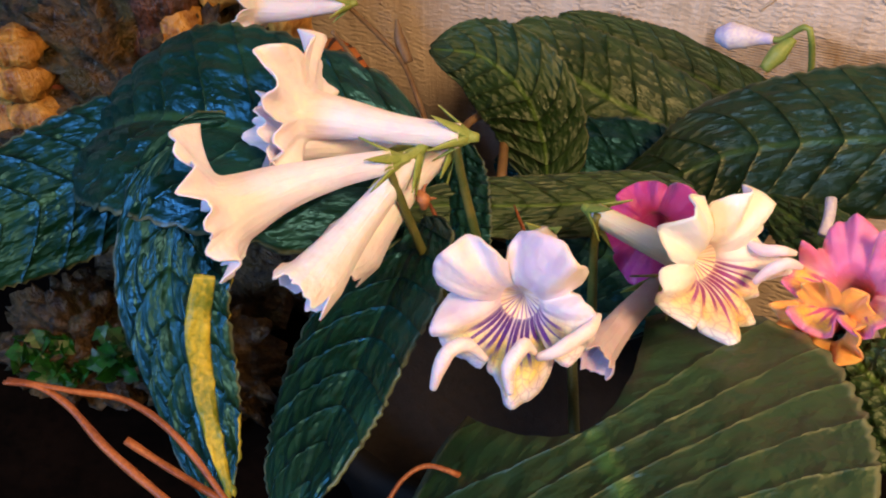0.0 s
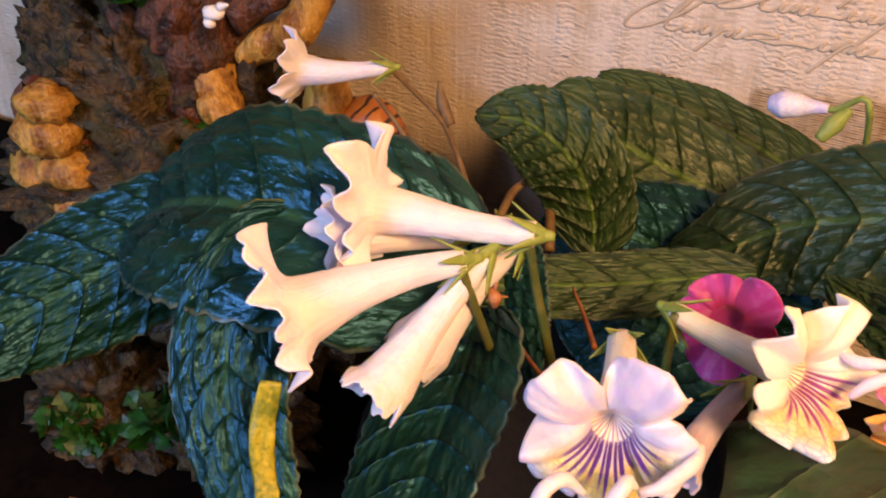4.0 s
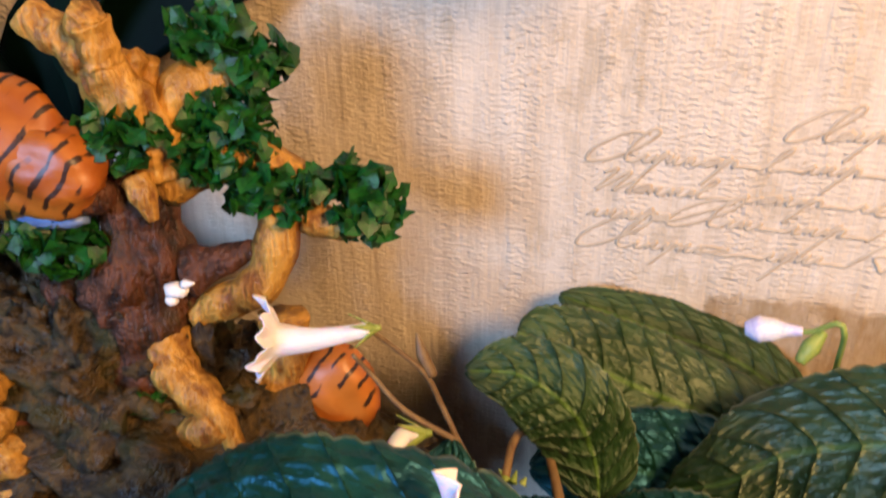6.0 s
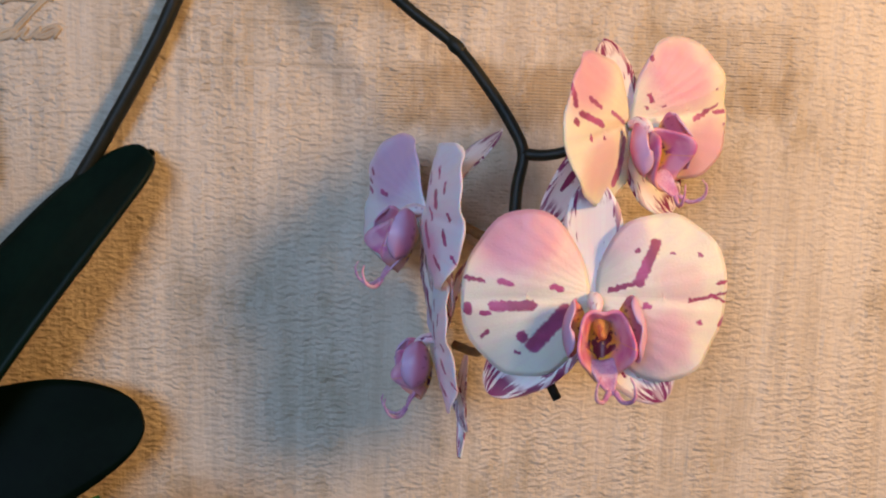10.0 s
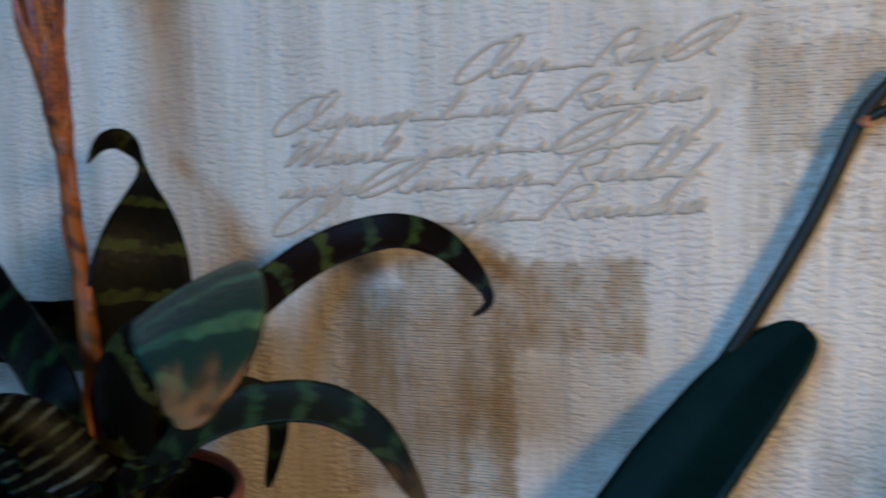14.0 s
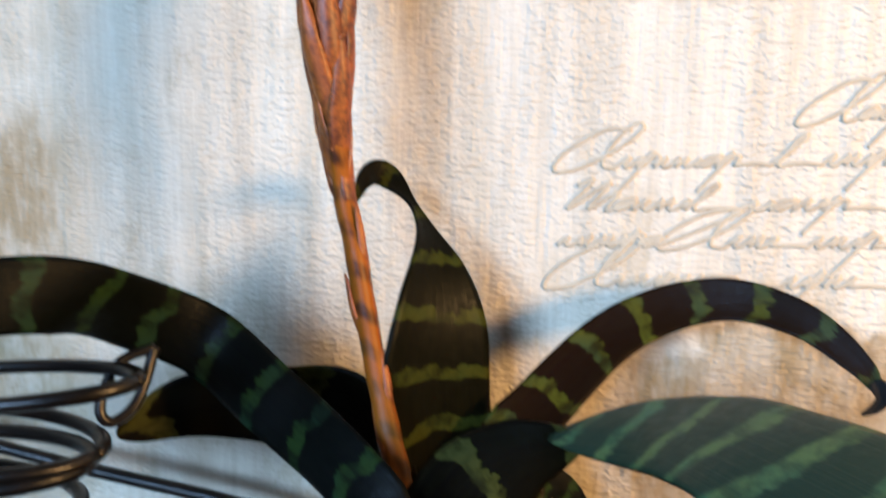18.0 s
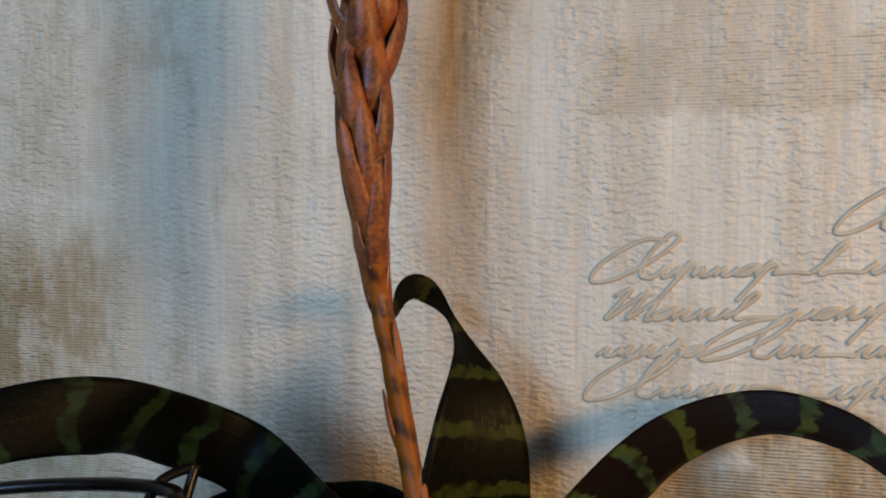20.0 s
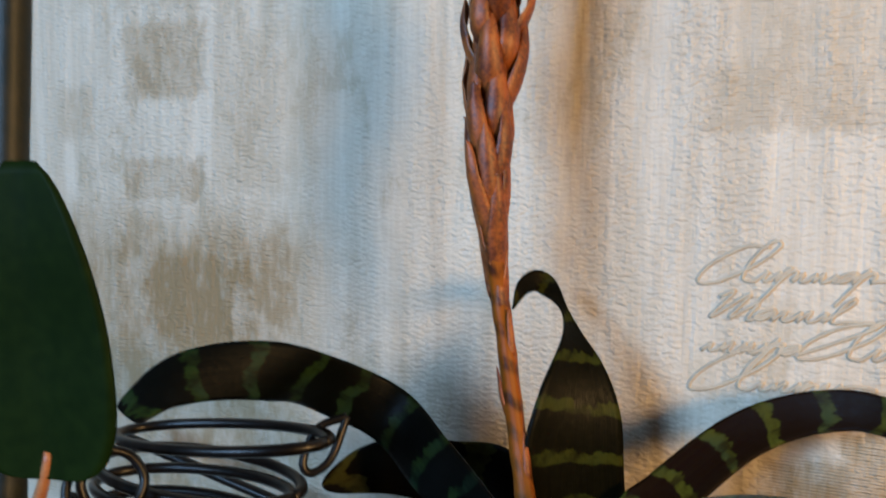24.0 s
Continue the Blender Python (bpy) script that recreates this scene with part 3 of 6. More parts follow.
M_UPPER = (marked_petal("orchid_petal_upper", [(-0.90, 0.50, -0.87, 0.29, 0.03), (-0.88, 0.16, -0.87, 0.14, 0.03), (-0.68, 0.31, -0.55, 0.22, 0.026), (-0.82, 0.21, -0.55, 0.075, 0.03), (-0.38, 0.15, -0.13, 0.02, 0.018), (-0.72, 0.02, -0.71, -0.02, 0.018),
                                               (-0.54, -0.04, -0.53, -0.04, 0.018), (-0.17, -0.13, -0.38, -0.44, 0.052)], [(-0.65, 0.55, 0.40, 0.75), (-0.60, -0.25, 0.28, 0.45)], (0.85, 0.75, 0.58)),
           marked_petal("orchid_petal_upper_far", [(0.58, -0.06, 0.74, -0.01, 0.026), (0.74, -0.01, 0.88, 0.025, 0.013), (0.82, -0.04, 0.97, -0.05, 0.02), (0.95, -0.165, 0.96, -0.165, 0.016), (0.85, 0.16, 0.86, 0.16, 0.013), (0.185, 0.21, 0.195, 0.16, 0.022),
                                                   (0.15, 0.10, 0.15, 0.11, 0.013), (0.29, 0.095, 0.30, 0.095, 0.011), (0.24, 0.53, 0.24, 0.50, 0.02)], [(0.48, 0.34, 0.36, 0.8), (0.72, -0.40, 0.38, 0.65), (0.08, 0.50, 0.22, 0.5)], (0.85, 0.75, 0.58)))
# side flowers: the window's blue light is put into ground and flush
M_ASIDE = (marked_petal("orchid_petal_aside", [(-0.95, 0.12, -0.80, 0.08, 0.03), (-0.90, 0.20, -0.82, 0.17, 0.02), (-0.85, 0.30, -0.80, 0.25, 0.02), (-0.80, -0.45, -0.70, -0.50, 0.02), (-0.60, 0.10, -0.50, 0.08, 0.026)], [(-0.5, 0.36, 0.42, 0.65)], (0.78, 0.76, 0.84), (0.50, 0.26, 0.56)),
           marked_petal("orchid_petal_aside_near", [(0.30, 0.35, 0.36, 0.28, 0.03), (0.55, 0.20, 0.60, 0.10, 0.04), (0.45, 0.05, 0.50, -0.02, 0.03), (0.70, 0.30, 0.72, 0.22, 0.02), (0.35, -0.10, 0.45, -0.25, 0.05), (0.75, -0.10, 0.78, -0.20, 0.025), (0.80, 0.05, 0.82, 0.0, 0.02),
                                                    (0.60, -0.35, 0.70, -0.42, 0.026), (0.85, -0.30, 0.88, -0.35, 0.02), (0.50, 0.42, 0.55, 0.34, 0.02)], [(0.4, -0.35, 0.30, 0.5)], (0.78, 0.76, 0.84), (0.50, 0.26, 0.56)))
M_LIP = plain("orchid_lip", (0.56, 0.24, 0.44), (0.74, 0.48, 0.62), 150, 0.4, Subsurface_Weight=0.2, Subsurface_Scale=0.003)
M_LIP_Y = plain("orchid_lip_yellow", (0.70, 0.38, 0.06), (0.42, 0.06, 0.06), 330, 0.4)
# black plastic of one pot, and the shade put inside the bromeliad's pot
M_BLACKPOT_SHADE = plain("black_plastic_and_pot_shade", (0.003, 0.003, 0.003), (0.006, 0.006, 0.005), 60, 0.7, 0.1, Specular_IOR_Level=0.1)
M_LIP_IN = orchid_lip()
M_LOBE = lip_lobe()
M_GOLD = strep_petal("golden_corolla", (0.78, 0.36, 0.06), (0.84, 0.56, 0.22), (0.4, 0.05, 0.2), (0.82, 0.46, 0.05), 0.0)

# ---- geometry helpers ----
def thing(name, label, category, at=(0, 0, 0), group="", kind=""):
    ob = new(name)
    ob.location = at
    return tagged(ob, label, category, group, kind)


def link(ob, parent):
    if parent is not None:
        bpy.context.view_layer.update()
        ob.parent = parent
        ob.matrix_parent_inverse = parent.matrix_world.inverted()
    return ob


def mesh(name, verts, faces, mats, parent=None, label="", smooth=True, uv=None, slots=None):
    me = bpy.data.meshes.new(name)
    me.from_pydata([tuple(v) for v in verts], [], [tuple(f) for f in faces])
    for m in mats if isinstance(mats, (list, tuple)) else [mats]:
        me.materials.append(m)
    if slots is not None:
        me.polygons.foreach_set("material_index", slots)
    if smooth:
        me.polygons.foreach_set("use_smooth", [True] * len(me.polygons))
    if uv is not None:
        layer = me.uv_layers.new(name="blade")
        idx = np.zeros(len(me.loops), dtype=np.int32)
        me.loops.foreach_get("vertex_index", idx)
        layer.data.foreach_set("uv", np.asarray(uv, dtype=np.float32)[idx].ravel())
    me.update()
    ob = new(name, me)
    if label:
        tagged(ob, label)
    return link(ob, parent)


def spline(points, n):
    """A smooth line through the points (Catmull-Rom), n samples evenly in parameter by chord length."""
    p = np.array(points, float)
    if len(p) == 2:
        return p[0] + np.linspace(0, 1, n)[:, None] * (p[1] - p[0])
    k = np.r_[0, np.cumsum(np.linalg.norm(np.diff(p, axis=0), axis=1))]
    q = np.vstack([2 * p[0] - p[1], p, 2 * p[-1] - p[-2]])
    out = []
    for s in np.linspace(0, k[-1], n):
        i = min(max(int(np.searchsorted(k, s, "right")) - 1, 0), len(p) - 2)
        f = (s - k[i]) / max(k[i + 1] - k[i], 1e-9)
        a, b, c, d = q[i], q[i + 1], q[i + 2], q[i + 3]
        m1 = (c - a) / 2
        m2 = (d - b) / 2
        out.append((2 * f**3 - 3 * f**2 + 1) * b + (f**3 - 2 * f**2 + f) * m1 + (3 * f**2 - 2 * f**3) * c + (f**3 - f**2) * m2)
    return np.array(out)


def unit(v):
    v = np.asarray(v, float)
    return v / np.maximum(np.linalg.norm(v, axis=-1, keepdims=True), 1e-9)


def tube_data(points, radius, sides=8, n=24, bumpy=0.0, seed=1):
    """Vertices and faces of a closed tube; radius: a number or a row of numbers along it."""
    c = spline(points, n)
    r = np.interp(np.linspace(0, 1, n), np.linspace(0, 1, len(np.atleast_1d(radius))), np.atleast_1d(radius)) if np.ndim(radius) else np.full(n, radius)
    t = unit(np.gradient(c, axis=0))
    side = np.cross(t[0], (0.3, 0.2, 0.93))
    a = [unit(side)]
    for i in range(1, n):
        s = a[-1] - t[i] * (a[-1] @ t[i])
        a.append(unit(s))
    a = np.array(a)
    b = np.cross(t, a)
    rng = np.random.RandomState(seed)
    ph = rng.rand(3) * 6.283
    ang = np.linspace(0, 2 * math.pi, sides, endpoint=False)
    v = []
    for i in range(n):
        for w in ang:
            k = r[i] * (1 + bumpy * (0.45 * math.sin(3 * w + ph[0] + i * 0.12) + 0.35 * math.sin(7 * w + ph[1] - i * 0.07) + 0.4 * math.sin(i * 0.9 + ph[2]) + 0.2 * (rng.rand() - 0.5)))
            v.append(c[i] + k * (math.cos(w) * a[i] + math.sin(w) * b[i]))
    f = [(i * sides + j, i * sides + (j + 1) % sides, (i + 1) * sides + (j + 1) % sides, (i + 1) * sides + j) for i in range(n - 1) for j in range(sides)]
    f += [tuple(range(sides))[::-1], tuple((n - 1) * sides + j for j in range(sides))]
    return v, f


def tube(name, points, radius, mat, parent=None, label="", sides=8, n=24, bumpy=0.0, seed=1):
    v, f = tube_data(points, radius, sides, n, bumpy, seed)
    uv = [(i / (n - 1), j / sides) for i in range(n) for j in range(sides)]
    return mesh(name, v, f, mat, parent, label, uv=uv)


PROFILES = {"ovate": (0.42, 0.55), "broad": (0.28, 0.48), "strap": (0.10, 0.42), "petal": (0.62, 0.34), "sepal": (0.5, 0.55), "blunt": (0.18, 0.22), "square": (0.20, 0.33), "bract": (0.25, 0.9), "upright": (0.2, 0.95), "oblong": (0.25, 0.27), "bent": (0.38, 0.45), "drop": (0.52, 0.24), "boat": (0.22, 0.5), "wide_end": (0.3, 0.2), "tongue": (0.60, 0.46), "tapered": (0.80, 0.52)}


def blade(name, points, width, normal, mats, parent=None, label="", profile="ovate", nu=44, nv=18, cup=0.0, fold=0.0, thick=0.0007,
          quilt=0.0, pairs=9.0, saw=0.0, teeth=34, lobe=0.0, ruffle=0.0, waves=5, seed=0, normal_end=None, lean=0.0, waist=None):
    """A leaf or petal: points along its midrib from foot to tip, its full width, and the way that its upper face looks."""
    u = 1 - (1 - np.linspace(0, 1, nu)) ** 1.5
    fine = spline(points, 4 * nu)
    c = np.stack([np.interp(u, np.linspace(0, 1, 4 * nu), fine[:, k]) for k in range(3)], 1)
    t = unit(np.gradient(c, axis=0))
    n0, n1 = unit(normal), unit(normal if normal_end is None else normal_end)
    nn = (1 - u)[:, None] * n0 + u[:, None] * n1
    nn = unit(nn - t * (nn * t).sum(1, keepdims=True))
    side = np.cross(t, nn)
    a, b = PROFILES[profile]
    w = (u + 0.015) ** a * (1.0006 - u) ** b
    w = w / w.max() * width / 2
    if waist:
        u0, depth, below, above = waist
        w = w * (1 - depth * np.exp(-(((u - u0) / np.where(u < u0, below, above)) ** 2)))
    rng = np.random.RandomState(seed)
    v = np.linspace(-1, 1, nv)
    U, V = np.meshgrid(u, v, indexing="ij")
    av = np.abs(V)
    edge = 1 + saw * (np.abs(((U * teeth) % 1) - 0.5) * 2 - 0.5) * av**8 + 0.03 * np.sin(U * 9 + seed) * av**3
    W = w[:, None] * edge
    ph = rng.rand(4) * 6.283
    hgt = cup * av**2 * W + fold * av * W + lean * V * W
    hgt = hgt + ruffle * av**3 * (np.sin(U * waves * 6.283 + ph[0] + (V > 0) * ph[1]) + 0.5 * np.sin(U * waves * 12.9 + ph[2])) * (0.3 + 0.7 * U)
    if quilt:
        s = (U - 0.16 * av**1.3) * pairs
        pillow = np.sqrt(np.abs(np.sin(s * math.pi))) * (1 - np.exp(-((av / 0.12) ** 2))) * (1 - av**4)
        cross = 0.42 * np.sin(av * 22 + np.floor(s) * 1.7) * (1 - np.exp(-((av / 0.2) ** 2)))
        hgt = hgt + quilt * (pillow + cross * 0.6) + quilt * 0.04 * (rng.rand(nu, nv) - 0.5)
    P = c[:, None] + side[:, None] * (V * W)[..., None] + nn[:, None] * hgt[..., None] - t[:, None] * (lobe * av**2 * (1 - U) ** 2)[..., None]
    du, dv = np.gradient(P, axis=0), np.gradient(P, axis=1)
    N = unit(np.cross(dv, du))
    if (N * nn[:, None]).sum() < 0:
        N = -N
    top, low = P.reshape(-1, 3), (P - N * thick).reshape(-1, 3)
    g = np.arange(nu * nv).reshape(nu, nv)
    k = nu * nv
    up = [(g[i, j], g[i + 1, j], g[i + 1, j + 1], g[i, j + 1]) for i in range(nu - 1) for j in range(nv - 1)]
    down = [(k + q[3], k + q[2], k + q[1], k + q[0]) for q in up]
    ring = [*g[:, 0], *g[-1, 1:], *g[::-1, -1][1:], *g[0, ::-1][1:-1]]
    rim = [(ring[(i + 1) % len(ring)], ring[i], k + ring[i], k + ring[(i + 1) % len(ring)]) for i in range(len(ring))]
    uv = np.stack([U.ravel(), (V.ravel() + 1) / 2], 1)
    mats = mats if isinstance(mats, (list, tuple)) else [mats]
    low_slot = 1 if len(mats) > 1 else 0
    slots = [0] * len(up) + [low_slot] * (len(down) + len(rim))
    return mesh(name, np.vstack([top, low]), up + down + rim, mats, parent, label, uv=np.vstack([uv, uv]), slots=slots)


def lathe_data(profile, at, sides=40):
    v = [(at[0] + r * math.cos(2 * math.pi * j / sides), at[1] + r * math.sin(2 * math.pi * j / sides), at[2] + z) for r, z in profile for j in range(sides)]
    f = [(i * sides + j, i * sides + (j + 1) % sides, (i + 1) * sides + (j + 1) % sides, (i + 1) * sides + j) for i in range(len(profile) - 1) for j in range(sides)]
    return v, f


def lathe(name, profile, at, mat, parent=None, label="", sides=40):
    v, f = lathe_data(profile, at, sides)
    return mesh(name, v, f, mat, parent, label)


def box_mesh(name, lo, hi, mat, parent=None, label="", bevel=0.0):
    bm = bmesh.new()
    bmesh.ops.create_cube(bm, size=1.0)
    for v in bm.verts:
        v.co = Vector([(lo[i] + hi[i]) / 2 + v.co[i] * (hi[i] - lo[i]) for i in range(3)])
    if bevel:
        bmesh.ops.bevel(bm, geom=bm.edges[:], offset=bevel, segments=2, affect="EDGES")
    me = bpy.data.meshes.new(name)
    bm.to_mesh(me)
    bm.free()
    me.materials.append(mat)
    ob = new(name, me)
    if label:
        tagged(ob, label)
    return link(ob, parent)


def corolla(points, up, size, mat, parent, label="", r0=0.0025, r1=0.007, flare=(70, 75), lobes=(0.9, 1.0), roll=0.0, ruffle=0.0012, seed=1, name="flower", depth=0.35, bends=None, grows=None, deep=0.5, throat=None):
    """A trumpet flower: a widening tube along the points, then five lobes; flare: degrees by which the upper and lower lobes bend out."""
    rng = np.random.RandomState(seed)
    rows, limb, na = 16, 18, 140
    c = spline(points, rows)
    t = unit(np.gradient(c, axis=0))
    U0 = np.asarray(up, float)
    fr = []
    for i in range(rows):
        b = unit(U0 - t[i] * (U0 @ t[i]))
        fr.append((b, np.cross(t[i], b)))
    V, UV = [], []
    ang = np.linspace(0, 2 * math.pi, na, endpoint=False)
    for i in range(rows):
        f = i / (rows - 1)
        r = r0 + (r1 - r0) * (0.25 * f + 0.75 * f**2.2)
        for k, a in enumerate(ang):
            V.append(c[i] + r * (math.cos(a) * fr[i][0] + math.sin(a) * fr[i][1]))
            UV.append((k / na, 0.5 * f))
    d, (b, s) = t[-1], fr[-1]
    p1, p2, p3 = rng.rand(3) * 6.283
    bend, grow = rng.uniform(-22, 22, 6), rng.uniform(0.88, 1.14, 6)
    bend[:5] = bend[:5] if bends is None else bends
    grow[:5] = grow[:5] if grows is None else grows
    bend[5], grow[5] = bend[0], grow[0]
    for k, a in enumerate(ang):
        lowness = 0.5 - 0.5 * math.cos(a)
        petal = abs(math.sin(2.5 * a))
        cut = 1 - deep * (1 - petal**0.55)
        length = size * (lobes[0] * (1 - lowness) + lobes[1] * lowness) * cut * (1 + 0.06 * math.sin(3 * a + p1))
        which = a / (2 * math.pi / 5) - 0.5
        lobe_i, mixed = int(math.floor(which)) % 5, (which - math.floor(which))
        mixed = mixed * mixed * (3 - 2 * mixed)
        own = bend[lobe_i] * (1 - mixed) + bend[(lobe_i + 1) % 5] * mixed
        length *= grow[lobe_i] * (1 - mixed) + grow[(lobe_i + 1) % 5] * mixed
        out = math.cos(a) * b + math.sin(a) * s
        pos = c[-1] + r1 * out
        end = radians(flare[0] * (1 - lowness) + flare[1] * lowness + own)
        line = []
        for j in range(1, limb + 1):
            f = j / limb
            ph = end * min(1, f / depth) ** 0.8 + radians(roll) * lowness**0.5 * max(0, (f - 0.70) / 0.30) ** 1.1 * petal**0.3
            pos = pos + (d * math.cos(ph) + out * math.sin(ph)) * length / limb
            wav = ruffle * f**2 * (0.8 * math.sin(8 * a + p2) + 0.6 * math.sin(13 * a + p3) + 0.5 * math.sin(5 * a + p1) + 0.16 * f**3 * math.sin(23 * a + p2) + 0.10 * f**4 * math.sin(41 * a + p3))
            line.append(pos + d * wav)
        V.append(line)
    cols = V[rows * na:]
    V = V[: rows * na]
    for j in range(limb):
        for k in range(na):
            V.append(cols[k][j])
            UV.append((k / na, 0.5 + 0.5 * (j + 1) / limb))
    total = rows + limb
    F = [(i * na + k, i * na + (k + 1) % na, (i + 1) * na + (k + 1) % na, (i + 1) * na + k) for i in range(total - 1) for k in range(na)]
    ob = mesh(name, V, F, mat, parent, label, uv=UV)
    sol = ob.modifiers.new("thickness", "SOLIDIFY")
    sol.thickness, sol.offset = 0.0005, 0
    if throat is not None:
        # the lit floor of the mouth, a shallow cone inside the tube
        v, uv, n = [], [], 6
        for i in range(n + 1):
            q = i / n
            for k, a in enumerate(ang):
                v.append(c[-1] - d * 0.0045 * (1 - q) + d * 0.0004 + (math.cos(a) * b + math.sin(a) * s) * r1 * 1.04 * q)
                uv.append((k / na, 0.40 + 0.14 * q))
        g = [(i * na + k, i * na + (k + 1) % na, (i + 1) * na + (k + 1) % na, (i + 1) * na + k) for i in range(n) for k in range(na)]
        mesh("throat", v, g, throat, ob, "cream throat with fine purple lines", uv=uv)
    return ob


def calyx(at, along, parent, size=0.0075, seed=0):
    """Five narrow green sepals round the foot of a corolla."""
    al = unit(along)
    s = unit(np.cross(al, (0.2, 0.3, 0.9)))
    w = np.cross(al, s)
    at = np.asarray(at, float)
    for k in range(5):
        a = k * 2 * math.pi / 5 + seed
        out = math.cos(a) * s + math.sin(a) * w
        blade("sepal", [at - al * 0.0035 + out * 0.0008, at + al * size * 0.25 + out * 0.0042, at + al * size * 0.85 + out * 0.0072], 0.0028, out, M_CALYX, parent,
              profile="bract", nu=8, nv=5, thick=0.0004, cup=-0.3)

# ---- the room ----
def room():
    x0, x1, y0, z1 = -2.0, 1.6, -2.6, 2.5
    wn_ = box_mesh("wall_north", (x0, WALL_Y, 0), (x1, WALL_Y + 0.12, z1), M_WALL)
    tagged(wn_, "cream wallpaper with embossed weave, tan blocks and painted-in shade", "wall", kind="structure")
    tagged(box_mesh("wall_west", (x0 - 0.12, y0 - 0.12, 0), (x0, WALL_Y + 0.12, z1), M_PLASTER), "plain light plaster wall", "wall", kind="structure")
    tagged(box_mesh("wall_east", (x1, y0 - 0.12, 0), (x1 + 0.12, WALL_Y + 0.12, z1), M_PLASTER), "plain light plaster wall", "wall", kind="structure")
    tagged(box_mesh("floor", (x0 - 0.12, y0 - 0.12, -0.1), (x1 + 0.12, WALL_Y + 0.12, 0), M_FLOOR), "brown wooden floor", "floor", kind="structure")
    tagged(box_mesh("ceiling", (x0 - 0.12, y0 - 0.12, z1), (x1 + 0.12, WALL_Y + 0.12, z1 + 0.1), M_PLASTER), "plain white ceiling", "ceiling", kind="structure")
    # south wall in four pieces round a window opening
    w = thing("wall_south", "plain light plaster wall with a window opening", "wall", kind="structure")
    a, b, c, d = -1.92, -0.48, 1.05, 1.95
    for lo, hi in (((x0, 0), (a, z1)), ((b, 0), (x1, z1)), ((a, 0), (b, c)), ((a, d), (b, z1))):
        box_mesh("wall_piece", (lo[0], y0 - 0.12, lo[1]), (hi[0], y0, hi[1]), M_PLASTER, w)
    # the table that the plants stand on
    t = thing("table", "dark brown wooden table under the plants", "table", (0, 0, 0))
    box_mesh("tabletop", (-1.1, -0.1, TABLE_Z - 0.03), (0.6, WALL_Y - 0.005, TABLE_Z), M_TABLE, t, bevel=0.004)
    for x in (-1.05, 0.55):
        for y in (-0.06, WALL_Y - 0.06):
            box_mesh("leg", (x - 0.025, y - 0.025, 0), (x + 0.025, y + 0.025, TABLE_Z - 0.03), M_TABLE, t)
    return wn_


WALL = room()


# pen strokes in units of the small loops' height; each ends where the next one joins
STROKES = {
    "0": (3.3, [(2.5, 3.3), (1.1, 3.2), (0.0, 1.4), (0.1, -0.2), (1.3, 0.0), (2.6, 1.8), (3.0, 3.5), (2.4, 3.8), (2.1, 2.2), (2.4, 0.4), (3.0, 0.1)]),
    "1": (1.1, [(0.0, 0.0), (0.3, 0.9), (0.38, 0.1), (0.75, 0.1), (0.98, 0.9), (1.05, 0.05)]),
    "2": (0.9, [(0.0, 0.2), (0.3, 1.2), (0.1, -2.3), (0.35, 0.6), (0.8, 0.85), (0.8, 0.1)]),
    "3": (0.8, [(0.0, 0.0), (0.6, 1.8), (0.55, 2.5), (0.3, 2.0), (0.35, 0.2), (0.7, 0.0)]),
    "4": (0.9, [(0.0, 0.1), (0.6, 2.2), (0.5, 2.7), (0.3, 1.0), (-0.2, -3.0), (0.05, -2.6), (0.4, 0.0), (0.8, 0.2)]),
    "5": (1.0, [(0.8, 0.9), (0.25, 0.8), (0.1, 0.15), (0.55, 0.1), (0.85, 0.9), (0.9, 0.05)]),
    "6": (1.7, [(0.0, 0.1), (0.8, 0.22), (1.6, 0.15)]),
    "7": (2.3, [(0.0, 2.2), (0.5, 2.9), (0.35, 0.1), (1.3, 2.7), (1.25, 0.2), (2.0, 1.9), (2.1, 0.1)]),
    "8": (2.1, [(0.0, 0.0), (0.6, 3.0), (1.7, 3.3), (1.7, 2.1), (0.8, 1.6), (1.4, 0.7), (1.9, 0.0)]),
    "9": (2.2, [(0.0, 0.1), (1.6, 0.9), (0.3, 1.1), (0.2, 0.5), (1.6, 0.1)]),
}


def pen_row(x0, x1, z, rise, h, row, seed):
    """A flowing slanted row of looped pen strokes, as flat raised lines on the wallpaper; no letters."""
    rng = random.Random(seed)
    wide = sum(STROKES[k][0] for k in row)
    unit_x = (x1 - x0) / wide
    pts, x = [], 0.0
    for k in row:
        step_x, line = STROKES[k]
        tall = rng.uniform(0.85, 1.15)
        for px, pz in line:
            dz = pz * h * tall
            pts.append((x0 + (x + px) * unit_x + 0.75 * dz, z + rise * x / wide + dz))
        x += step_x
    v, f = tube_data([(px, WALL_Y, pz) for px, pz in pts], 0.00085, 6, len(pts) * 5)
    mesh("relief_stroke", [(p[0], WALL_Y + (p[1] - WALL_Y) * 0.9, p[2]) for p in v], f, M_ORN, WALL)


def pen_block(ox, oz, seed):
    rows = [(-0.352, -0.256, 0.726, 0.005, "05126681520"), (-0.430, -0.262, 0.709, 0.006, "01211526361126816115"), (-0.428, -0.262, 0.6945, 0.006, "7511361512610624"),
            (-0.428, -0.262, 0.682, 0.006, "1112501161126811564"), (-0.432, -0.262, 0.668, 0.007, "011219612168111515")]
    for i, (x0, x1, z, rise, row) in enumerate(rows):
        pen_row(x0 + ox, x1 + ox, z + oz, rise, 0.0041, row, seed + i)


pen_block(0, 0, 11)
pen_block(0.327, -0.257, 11)

